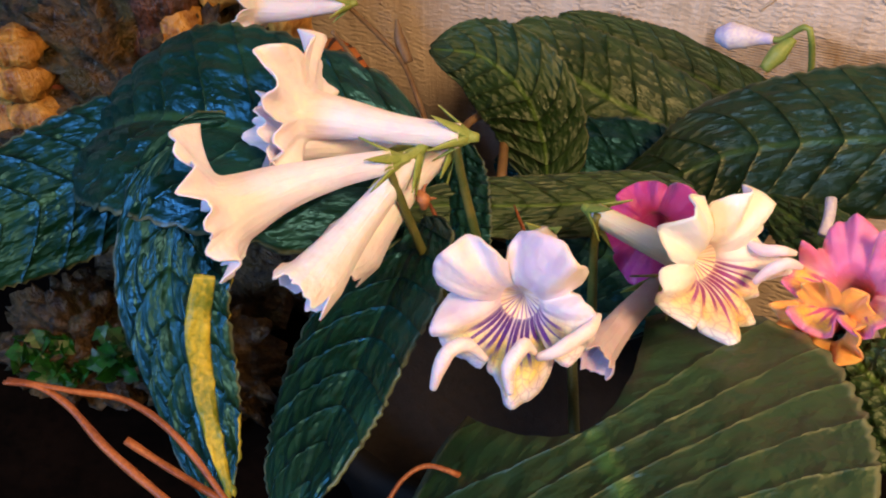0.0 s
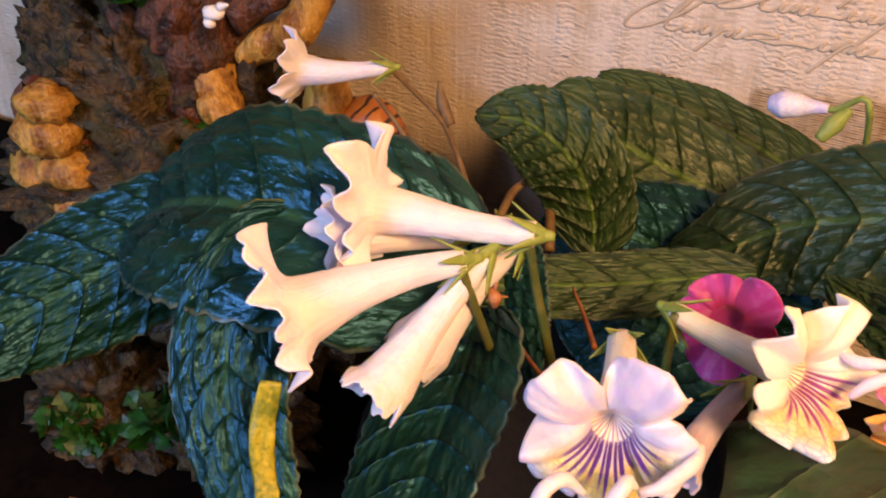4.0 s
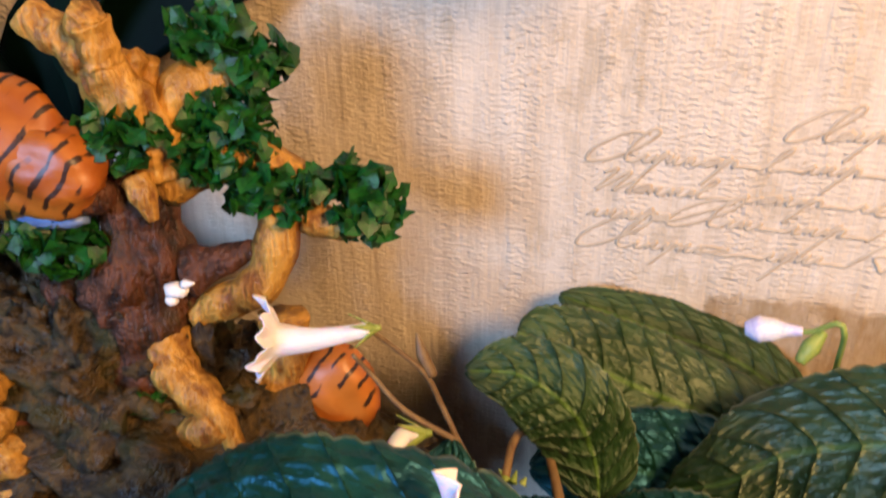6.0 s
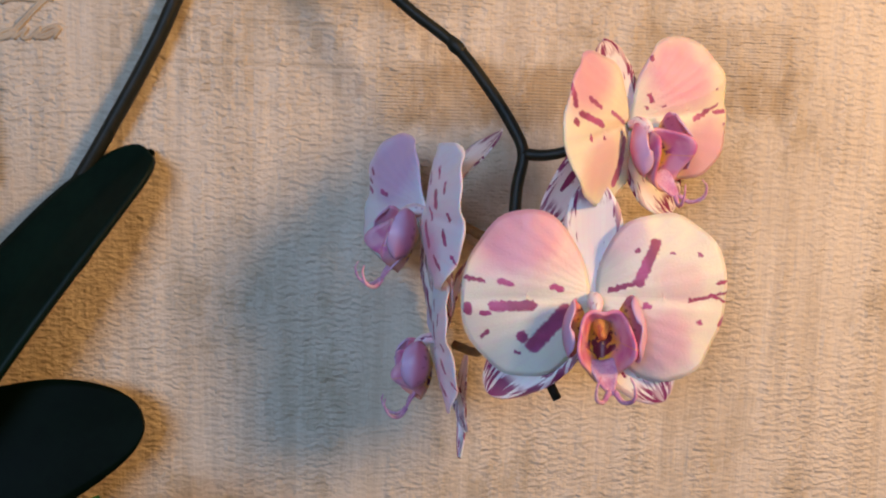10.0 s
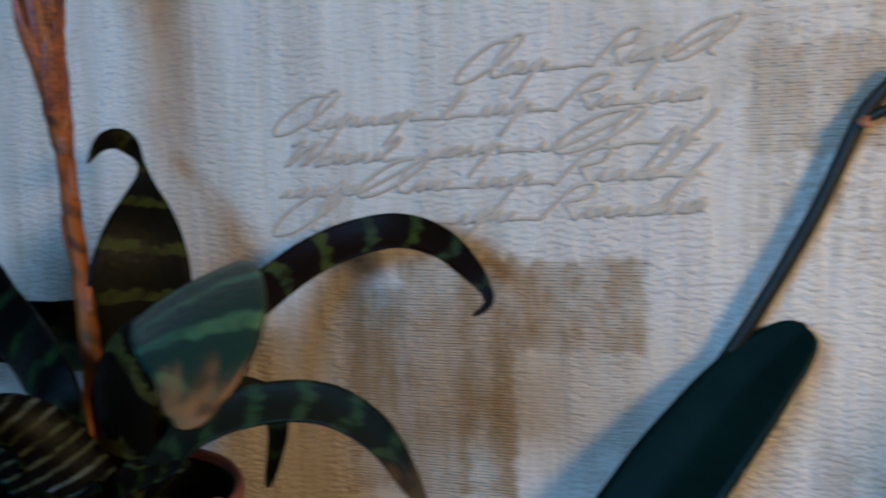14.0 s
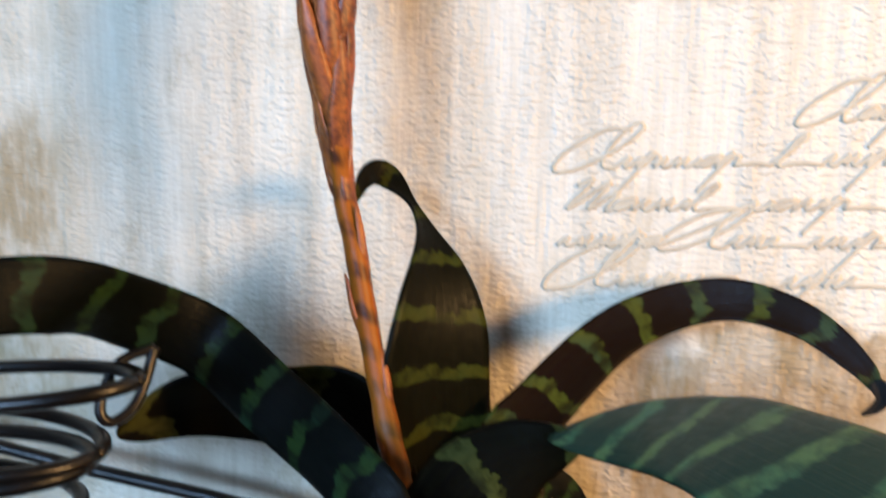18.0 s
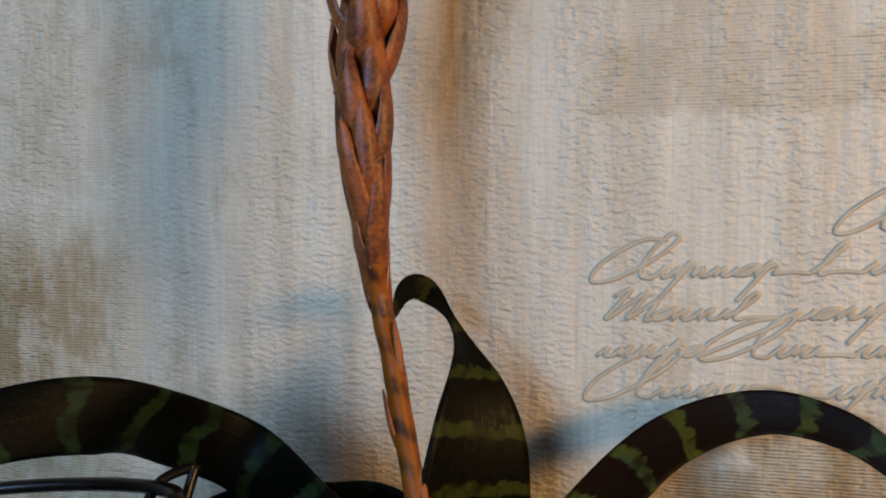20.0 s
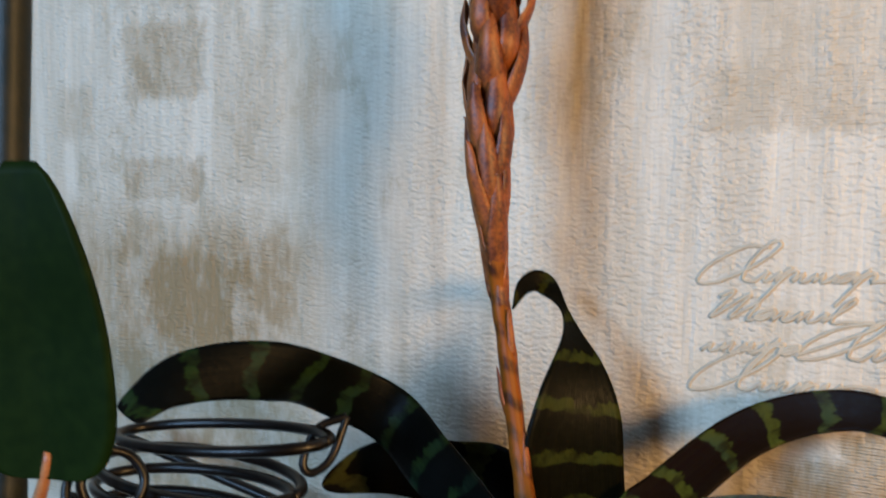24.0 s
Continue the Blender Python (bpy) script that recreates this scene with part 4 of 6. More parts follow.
# ---- the streptocarpus and its neighbours ----
STREP = thing("streptocarpus_plant", "streptocarpus with white and purple trumpet flowers in a pot", "potted plant", (-0.06, 0.26, TABLE_Z))
lathe("pot", [(0.0, 0.0), (0.045, 0.0), (0.058, 0.075), (0.061, 0.075), (0.061, 0.09), (0.055, 0.09), (0.053, 0.078), (0.0, 0.078)], (-0.06, 0.26, TABLE_Z + 0.001), M_BLACKPOT_SHADE, STREP, "black plastic pot in shade")
lathe("soil", [(0.0, 0.004), (0.03, 0.006), (0.0535, 0.0)], (-0.06, 0.26, TABLE_Z + 0.08), M_SOIL, STREP)


def strep_leaf(points, width, normal, mats=None, label="crinkled dark green leaf", **kw):
    o = dict(profile="ovate", nu=64, nv=34, quilt=0.0017, saw=0.065, cup=-0.12, thick=0.0009, seed=len(STREP.children))
    o.update(kw)
    return blade("leaf", points, width, normal, mats or M_STREP, STREP, label, **o)


strep_leaf([(-0.074, 0.238, 0.419), (-0.095, 0.226, 0.429), (-0.116, 0.219, 0.434), (-0.141, 0.217, 0.432), (-0.166, 0.220, 0.421), (-0.190, 0.227, 0.402)], 0.064, (0.0, -0.50, 0.87), cup=-0.22, fold=0.26, quilt=0.0026, profile="broad")
strep_leaf([(-0.144, 0.234, 0.422), (-0.166, 0.225, 0.41), (-0.185, 0.207, 0.399), (-0.2, 0.183, 0.391), (-0.207, 0.159, 0.386)], 0.044, (0.1, -0.95, 0.3), cup=-0.2)
strep_leaf([(-0.122, 0.228, 0.426), (-0.121, 0.206, 0.428), (-0.12, 0.192, 0.413), (-0.114, 0.182, 0.398), (-0.099, 0.17, 0.384), (-0.081, 0.156, 0.371)], 0.0265, (0.1, -0.97, 0.2), [M_STREP, M_STREP_Y], quilt=0.0022, lean=0.5)
strep_leaf([(-0.0940, 0.178, 0.422), (-0.0935, 0.172, 0.411), (-0.0900, 0.167, 0.401), (-0.0838, 0.161, 0.392), (-0.0745, 0.154, 0.382)], 0.0056, (0.6, -0.75, 0.2), M_STREP_Y, "yellow-green leaf margin curled over", profile="strap", quilt=0.0004, nv=10, saw=0.02, ruffle=0.0012, waves=4, normal_end=(0.8, -0.55, 0.2))
strep_leaf([(-0.072, 0.237, 0.407), (-0.068, 0.217, 0.402), (-0.064, 0.194, 0.397), (-0.059, 0.171, 0.392), (-0.054, 0.152, 0.388)], 0.043, (-0.2, -0.85, 0.5), quilt=0.0013, fold=0.3)
strep_leaf([(-0.014, 0.311, 0.391), (-0.031, 0.301, 0.39), (-0.056, 0.285, 0.389), (-0.08, 0.269, 0.391), (-0.095, 0.259, 0.391)], 0.023, (0.1, -0.6, 0.8), M_STREP_L, "yellow-green leaf", quilt=0.0007)
strep_leaf([(-0.073, 0.332, 0.364), (-0.077, 0.335, 0.381), (-0.086, 0.335, 0.399), (-0.105, 0.338, 0.408), (-0.124, 0.334, 0.409)], 0.037, (0.15, -0.85, 0.5), M_STREP_L, "fresh green upright leaf", quilt=0.0007)
strep_leaf([(-0.008, 0.387, 0.358), (-0.042, 0.387, 0.369), (-0.074, 0.384, 0.38), (-0.094, 0.386, 0.386), (-0.118, 0.385, 0.394)], 0.050, (0.1, -0.7, 0.7), M_STREP_L, "broad green leaf with a pale midrib", profile="oblong", quilt=0.0012)
strep_leaf([(0.001, 0.416, 0.358), (-0.032, 0.425, 0.372), (-0.065, 0.422, 0.382), (-0.107, 0.419, 0.394)], 0.04, (0.1, -0.5, 0.85), M_STREP_L, "green leaf against the wall", quilt=0.0012)
strep_leaf([(0.062, 0.338, 0.414), (0.039, 0.343, 0.409), (0.012, 0.348, 0.398), (-0.012, 0.35, 0.386), (-0.031, 0.344, 0.373), (-0.05, 0.345, 0.363)], 0.054, (-0.1, -0.7, 0.7), M_STREP_R, quilt=0.0012)
strep_leaf([(-0.004, 0.191, 0.406), (0.01, 0.174, 0.411), (0.022, 0.16, 0.416), (0.034, 0.148, 0.418)], 0.098, (0.12, -0.62, 0.78), M_STREP_BIG, "broad downy green leaf with arched veins", profile="broad", quilt=0.0009, pairs=7.0, lobe=0.03, cup=-0.16, nu=70, nv=60, saw=0.03, teeth=40)
strep_leaf([(0.063, 0.213, 0.41), (0.051, 0.219, 0.414), (0.041, 0.227, 0.415), (0.037, 0.234, 0.414)], 0.026, (0.0, -0.7, 0.7), M_STREP_L)
strep_leaf([(-0.089, 0.286, 0.403), (-0.085, 0.275, 0.393), (-0.074, 0.259, 0.385), (-0.06, 0.247, 0.379)], 0.032, (-0.2, -0.8, 0.5))
strep_leaf([(0.046, 0.278, 0.39), (0.03, 0.295, 0.396), (0.016, 0.306, 0.395), (0.006, 0.316, 0.393)], 0.02, (0.0, -0.6, 0.8), M_STREP_L)
# two added backing leaves, dark fill for gaps that hold only shade
strep_leaf([(0.006, 0.353, 0.351), (-0.033, 0.357, 0.356), (-0.07, 0.355, 0.36), (-0.102, 0.347, 0.358)], 0.055, (0.0, -0.7, 0.7))
strep_leaf([(-0.013, 0.295, 0.352), (-0.034, 0.308, 0.357), (-0.057, 0.313, 0.358), (-0.081, 0.315, 0.354)], 0.06, (0.0, -0.6, 0.8))
strep_leaf([(-0.087, 0.244, 0.392), (-0.105, 0.255, 0.394), (-0.112, 0.274, 0.407), (-0.114, 0.286, 0.418)], 0.03, (0.2, -0.8, 0.5))


def strep_flower(points, up, size, mat, label, stem=None, **kw):
    f = corolla(points, up, size, mat, STREP, label, **kw)
    p = np.array(points, float)
    calyx(p[0], p[1] - p[0], f, seed=size * 100)
    d = unit(p[1] - p[0])
    tube("receptacle", [p[0] - d * 0.0045, p[0] - d * 0.001, p[0] + d * 0.0022], [0.0010, 0.0019, 0.0024], M_CALYX, f, sides=12, n=8)
    if stem:
        tube("flower_stalk", stem, [0.0010, 0.0013, 0.0016], M_STEM, STREP, sides=8, n=20)
    return f


WHITE = "white trumpet flower with ruffled lobes"
strep_flower([(-0.055, 0.229, 0.443), (-0.069, 0.225, 0.443), (-0.081, 0.222, 0.444), (-0.090, 0.220, 0.444)], (-0.1, 0.0, 1.0), 0.0150, M_WHITE, WHITE, [(-0.056, 0.228, 0.443), (-0.055, 0.23, 0.43), (-0.051, 0.233, 0.406), (-0.049, 0.24, 0.38)], flare=(84, 70), r1=0.0058, r0=0.0027, seed=3, lobes=(1.15, 0.70), ruffle=0.0026, bends=(4, -10, 0, 12, 0), grows=(1.0, 0.8, 0.9, 1.0, 1.05), deep=0.38)
strep_flower([(-0.067, 0.217, 0.439), (-0.076, 0.209, 0.438), (-0.086, 0.199, 0.436), (-0.093, 0.192, 0.433)], (0.1, 0.0, 1.0), 0.0130, M_WHITE, WHITE, [(-0.067, 0.215, 0.44), (-0.064, 0.216, 0.429), (-0.063, 0.223, 0.41), (-0.063, 0.235, 0.383)], flare=(76, 26), r1=0.0076, r0=0.0027, seed=5, lobes=(1.15, 0.80), ruffle=0.0026, bends=(8, -6, 4, 10, -4), grows=(1.1, 0.9, 0.9, 1.0, 0.8), deep=0.40)
strep_flower([(-0.064, 0.222, 0.438), (-0.068, 0.214, 0.431), (-0.072, 0.203, 0.423), (-0.074, 0.194, 0.418)], (-0.9, 0.0, 0.4), 0.0070, M_WHITE, "drooping white trumpet flower", None, flare=(30, 20), r1=0.0066, seed=8, ruffle=0.0010, deep=0.4)
strep_flower([(-0.060, 0.232, 0.437), (-0.066, 0.224, 0.430), (-0.071, 0.215, 0.422), (-0.074, 0.209, 0.417)], (-0.9, 0.0, 0.4), 0.0060, M_WHITE, "drooping white trumpet flower", None, flare=(8, 4), r1=0.0078, seed=9, ruffle=0.0008, deep=0.25)
strep_flower([(-0.078, 0.236, 0.430), (-0.085, 0.228, 0.433), (-0.092, 0.220, 0.436), (-0.098, 0.214, 0.438)], (-0.1, 0.0, 1.0), 0.0085, M_WHITE, WHITE, None, flare=(60, 50), r1=0.006, seed=12)
F_PURPLE = strep_flower([(-0.031, 0.226, 0.423), (-0.027, 0.213, 0.427), (-0.024, 0.201, 0.430), (-0.022, 0.193, 0.432)], (-0.30, 0.3, 0.9), 0.0185, M_PURPLE, "white flower with purple rays and yellow lower lobes", [(-0.031, 0.227, 0.422), (-0.031, 0.236, 0.406), (-0.026, 0.238, 0.383), (-0.017, 0.225, 0.355)], flare=(84, 52), r0=0.003, r1=0.0042, roll=75, depth=0.8, seed=15, lobes=(1.02, 1.0), ruffle=0.0026, bends=(8, 14, 0, 6, 2), grows=(0.98, 1.0, 1.0, 0.92, 1.15), deep=0.50, throat=M_THROAT)
for pts in ([(-0.028, 0.168, 0.427), (-0.027, 0.169, 0.432), (-0.026, 0.171, 0.435), (-0.024, 0.174, 0.435), (-0.021, 0.176, 0.431)],
            [(-0.014, 0.172, 0.429), (-0.015, 0.173, 0.434), (-0.014, 0.176, 0.437), (-0.014, 0.178, 0.436), (-0.013, 0.18, 0.433)],
            [(-0.012, 0.179, 0.433), (-0.009, 0.18, 0.435), (-0.007, 0.183, 0.436), (-0.005, 0.187, 0.437), (-0.005, 0.191, 0.437)]):
    tube("rolled_lobe", pts, [0.0007, 0.0013, 0.0015, 0.0013, 0.0006], M_WHITE, F_PURPLE, "thick white rolled-back lobe edge", sides=12, n=24, bumpy=0.10)
F_CREAM = strep_flower([(-0.024, 0.243, 0.422), (-0.015, 0.24, 0.422), (-0.004, 0.236, 0.423), (0.005, 0.231, 0.426)], (-0.6, 0.45, 0.65), 0.0180, M_MAGENTA, "cream flower with magenta rays", [(-0.023, 0.24, 0.424), (-0.023, 0.241, 0.409), (-0.023, 0.247, 0.377)], flare=(90, 66), r1=0.0045, roll=70, depth=0.7, seed=18, lobes=(0.95, 0.98), ruffle=0.0028, bends=(6, 4, -6, 0, 6), grows=(1.12, 1.0, 0.95, 0.95, 1.0), deep=0.45, throat=M_THROAT)
for pts in ([(0.011, 0.24, 0.429), (0.016, 0.236, 0.43), (0.02, 0.236, 0.431), (0.023, 0.238, 0.43)],
            [(0.017, 0.229, 0.426), (0.019, 0.23, 0.429), (0.022, 0.232, 0.431), (0.025, 0.235, 0.429)]):
    tube("rolled_lobe", pts, [0.0007, 0.0013, 0.0014, 0.0006], M_WHITE, F_CREAM, "thick white rolled-back lobe edge", sides=12, n=20, bumpy=0.10)
strep_flower([(-0.010, 0.276, 0.400), (-0.011, 0.269, 0.405), (-0.012, 0.263, 0.409), (-0.013, 0.258, 0.412)], (0.0, 0.3, 1.0), 0.0115, M_CERISE, "cerise pink flower", None, flare=(84, 80), r1=0.004, seed=20, deep=0.25, throat=M_CERISE)
strep_flower([(0.044, 0.254, 0.408), (0.041, 0.248, 0.414), (0.038, 0.244, 0.418), (0.036, 0.241, 0.422)], (0.1, 0.3, 0.9), 0.0125, M_PINK, "pink and yellow ruffled flower", [(0.045, 0.254, 0.408), (0.05, 0.255, 0.394), (0.054, 0.259, 0.369)], flare=(60, 62), r1=0.005, seed=22, ruffle=0.0032)
strep_flower([(0.039, 0.246, 0.405), (0.037, 0.241, 0.41), (0.036, 0.237, 0.415), (0.034, 0.233, 0.418)], (0.1, 0.3, 0.9), 0.0095, M_GOLD, "golden ruffled inner petals", None, flare=(60, 70), r1=0.004, seed=41, ruffle=0.003)
strep_flower([(-0.004, 0.235, 0.413), (-0.007, 0.226, 0.411), (-0.009, 0.218, 0.409), (-0.010, 0.212, 0.408)], (0.3, 0.4, 0.8), 0.0040, M_BUDPALE, "small pale lilac flower behind", None, flare=(20, 16), r1=0.0040, seed=25, ruffle=0.0005, deep=0.3)
strep_flower([(-0.161, 0.333, 0.42), (-0.17, 0.328, 0.419), (-0.181, 0.323, 0.418), (-0.19, 0.32, 0.418)], (0.0, 0.0, 1.0), 0.0135, M_WHITE, "white trumpet flower on a dry stalk", None, flare=(62, 55), r1=0.0058, seed=28)
strep_flower([(-0.128, 0.294, 0.411), (-0.132, 0.292, 0.411), (-0.133, 0.287, 0.409), (-0.131, 0.281, 0.407)], (1.0, 0.0, 0.0), 0.004, M_WHITE, WHITE, None, flare=(30, 30), r1=0.0045, seed=31)
# dry flower stalks and pods behind
tube("flower_stalk", [(-0.161, 0.333, 0.42), (-0.155, 0.34, 0.409), (-0.144, 0.344, 0.396), (-0.137, 0.344, 0.381), (-0.128, 0.336, 0.373), (-0.111, 0.315, 0.371)], [0.001, 0.0012, 0.0014], M_STEM_B, STREP, "brown dry stalk", n=30)
tube("seed_pod", [(-0.149, 0.35, 0.41), (-0.146, 0.347, 0.403), (-0.141, 0.345, 0.395)], [0.0006, 0.0026, 0.002], M_STEM_B, STREP, "brown seed pod", n=14)
tube("flower_stalk", [(-0.168, 0.332, 0.408), (-0.162, 0.335, 0.398), (-0.149, 0.334, 0.385), (-0.128, 0.336, 0.373)], [0.0008, 0.0012, 0.0014], M_STEM_B, STREP, n=24)
tube("flower_stalk", [(-0.104, 0.314, 0.382), (-0.105, 0.329, 0.385), (-0.101, 0.342, 0.384), (-0.093, 0.334, 0.378), (-0.084, 0.314, 0.374)], [0.0016, 0.0016, 0.002], M_STEM_B, STREP, "arched brown stalk", n=24)
for k, (a, b) in enumerate([((-0.103, 0.313, 0.381), (-0.107, 0.316, 0.383)), ((-0.101, 0.313, 0.381), (-0.101, 0.318, 0.382)), ((-0.098, 0.314, 0.38), (-0.097, 0.316, 0.382))]):
    tube("seed_pod", [a, b], [0.0016, 0.0003], M_CALYX, STREP, n=6)
tube("flower_stalk", [(-0.06, 0.273, 0.395), (-0.053, 0.265, 0.393), (-0.045, 0.253, 0.393)], [0.0003, 0.0007, 0.0009], M_DRY, STREP, "thin dry orange stalk", n=12)
tube("flower_stalk", [(-0.082, 0.259, 0.397), (-0.068, 0.25, 0.389), (-0.051, 0.241, 0.383)], [0.0006, 0.0007, 0.0008], M_DRY, STREP, n=14)
# bud stalk
tube("bud_stalk", [(0.006, 0.410, 0.363), (0.004, 0.392, 0.400), (0.002, 0.380, 0.420), (-0.001, 0.380, 0.424), (-0.008, 0.384, 0.4165), (-0.012, 0.385, 0.4155)], [0.0014, 0.0012, 0.0011], M_CALYX, STREP, n=30)
tube("bud", [(-0.011, 0.385, 0.4155), (-0.017, 0.385, 0.415), (-0.024, 0.384, 0.4145), (-0.031, 0.384, 0.4135)], [0.0016, 0.0026, 0.0042, 0.0052, 0.0026], M_BUD, STREP, "white and blue closed bud", sides=14, n=20, bumpy=0.07)
tube("bud", [(-0.004, 0.383, 0.418), (-0.008, 0.380, 0.412), (-0.011, 0.377, 0.407)], [0.0014, 0.0036, 0.0020], M_CALYX, STREP, "small green bud", sides=10, n=12)
tube("dried_calyx", [(-0.063, 0.222, 0.429), (-0.061, 0.221, 0.428), (-0.061, 0.221, 0.425)], [0.0006, 0.0018, 0.0008], M_BRACT_T, STREP, "dried star-shaped calyx", n=10)
for k in range(5):
    a = 2 * math.pi * k / 5
    c = np.array((-0.062, 0.222, 0.428))
    blade("sepal", [c, c + np.array([0.0022 * math.cos(a), -0.0004, 0.0022 * math.sin(a)]), c + np.array([0.004 * math.cos(a), 0.0006, 0.004 * math.sin(a)])], 0.0012, (0, -1, 0), M_BRACT_T, STREP, profile="bract", nu=8, nv=4, thick=0.0003)
tube("plant_label_stick", [(0.025, 0.302, 0.407), (0.026, 0.297, 0.404), (0.026, 0.292, 0.401)], [0.0016, 0.0016, 0.0016], M_BUD, STREP, "pale thin stick in the soil", n=6)
# dry orange runners in front
DRY = thing("dry_stalks", "dry orange stalks lying across the leaves", "dry stalk", (-0.1, 0.14, 0.412))
tube("stalk", [(-0.113, 0.136, 0.416), (-0.107, 0.139, 0.415), (-0.1, 0.14, 0.412), (-0.088, 0.138, 0.407), (-0.072, 0.137, 0.401)], [0.0005, 0.0008, 0.0010, 0.0009], M_DRY, DRY, n=30, bumpy=0.15)
tube("stalk", [(-0.113, 0.137, 0.416), (-0.101, 0.142, 0.414), (-0.091, 0.148, 0.41), (-0.078, 0.148, 0.405), (-0.063, 0.144, 0.398)], [0.0005, 0.0007, 0.0008, 0.0007], M_DRY, DRY, n=30, bumpy=0.15)
tube("stalk", [(-0.089, 0.143, 0.404), (-0.08, 0.144, 0.4), (-0.064, 0.144, 0.398)], [0.0009, 0.0008, 0.0008], M_DRY, DRY, n=20, bumpy=0.15)
tube("stalk", [(-0.04, 0.166, 0.386), (-0.039, 0.172, 0.389), (-0.036, 0.177, 0.39), (-0.03, 0.179, 0.389), (-0.027, 0.182, 0.384)], [0.0005, 0.0006, 0.0008], M_DRY, DRY, n=20, bumpy=0.1)

# ---- the resin figurine: a gnarled tree over rocks, as one moulded piece ----
def grained(name, low, high, moss, across, along, depth):
    """Painted resin with deep upright grooves, darker in between, and a little moss."""
    n = Nodes(name)
    co = n.coords()
    grain = n.noise(n.scaled(co, (across, across, along)), 1.0, 5.0, 0.65)
    fine = n.noise(co, 420.0, 3.0)
    patch = n.noise(co, 38.0, 3.0)
    col = n.mix(n.step(n.math("MULTIPLY_ADD", fine, 0.25, grain), 0.42, 0.80), low, high)
    col = n.mix(n.math("MULTIPLY", n.step(patch, 0.55, 0.68), 0.7), col, moss)
    return n.done(col, n.step(fine, 0.3, 0.7, 0.4, 0.6), n.bump(n.math("MULTIPLY_ADD", fine, 0.3, grain), 0.9, depth))


M_BARK = grained("resin_bark", (0.006, 0.002, 0.001), (0.13, 0.044, 0.016), (0.030, 0.020, 0.006), 150, 42, 0.006)
M_TAN = grained("resin_tan_wood", (0.15, 0.048, 0.004), (0.60, 0.33, 0.052), (0.40, 0.19, 0.020), 120, 18, 0.0042)
M_FOLIAGE = plain("resin_foliage", (0.0015, 0.020, 0.003), (0.014, 0.115, 0.010), 200, 0.42, 0.5, 0.001)
M_ROCK = grained("resin_rock", (0.0015, 0.001, 0.0004), (0.100, 0.060, 0.013), (0.034, 0.038, 0.005), 130, 150, 0.007)
def striped():
    """Orange resin painted with slanted dark brush stripes."""
    n = Nodes("resin_orange_striped")
    co = n.coords()
    x, _, z = n.split(co)
    wob = n.noise(co, 60.0, 3.0)
    s = n.math("SINE", n.math("ADD", n.math("MULTIPLY", n.math("MULTIPLY_ADD", z, -0.75, x), 760.0), n.math("MULTIPLY", wob, 7.0)))
    gap = n.noise(n.scaled(co, (90, 90, 45)), 1.0, 1.0)
    mark = n.math("MULTIPLY", n.step(s, 0.58, 0.74), n.step(gap, 0.45, 0.51))
    base = n.mix(n.step(n.noise(co, 45.0), 0.35, 0.65), (0.30, 0.075, 0.006), (0.46, 0.15, 0.014))
    return n.done(n.mix(mark, base, (0.035, 0.014, 0.006)), 0.42, n.bump(n.noise(co, 240.0), 0.3, 0.0008))


M_ORANGE = striped()
M_CHALK = plain("resin_white", (0.75, 0.72, 0.68), (0.85, 0.82, 0.78), 100, 0.5)
M_BLUE = plain("resin_blue", (0.10, 0.16, 0.35), (0.16, 0.24, 0.45), 60, 0.4)


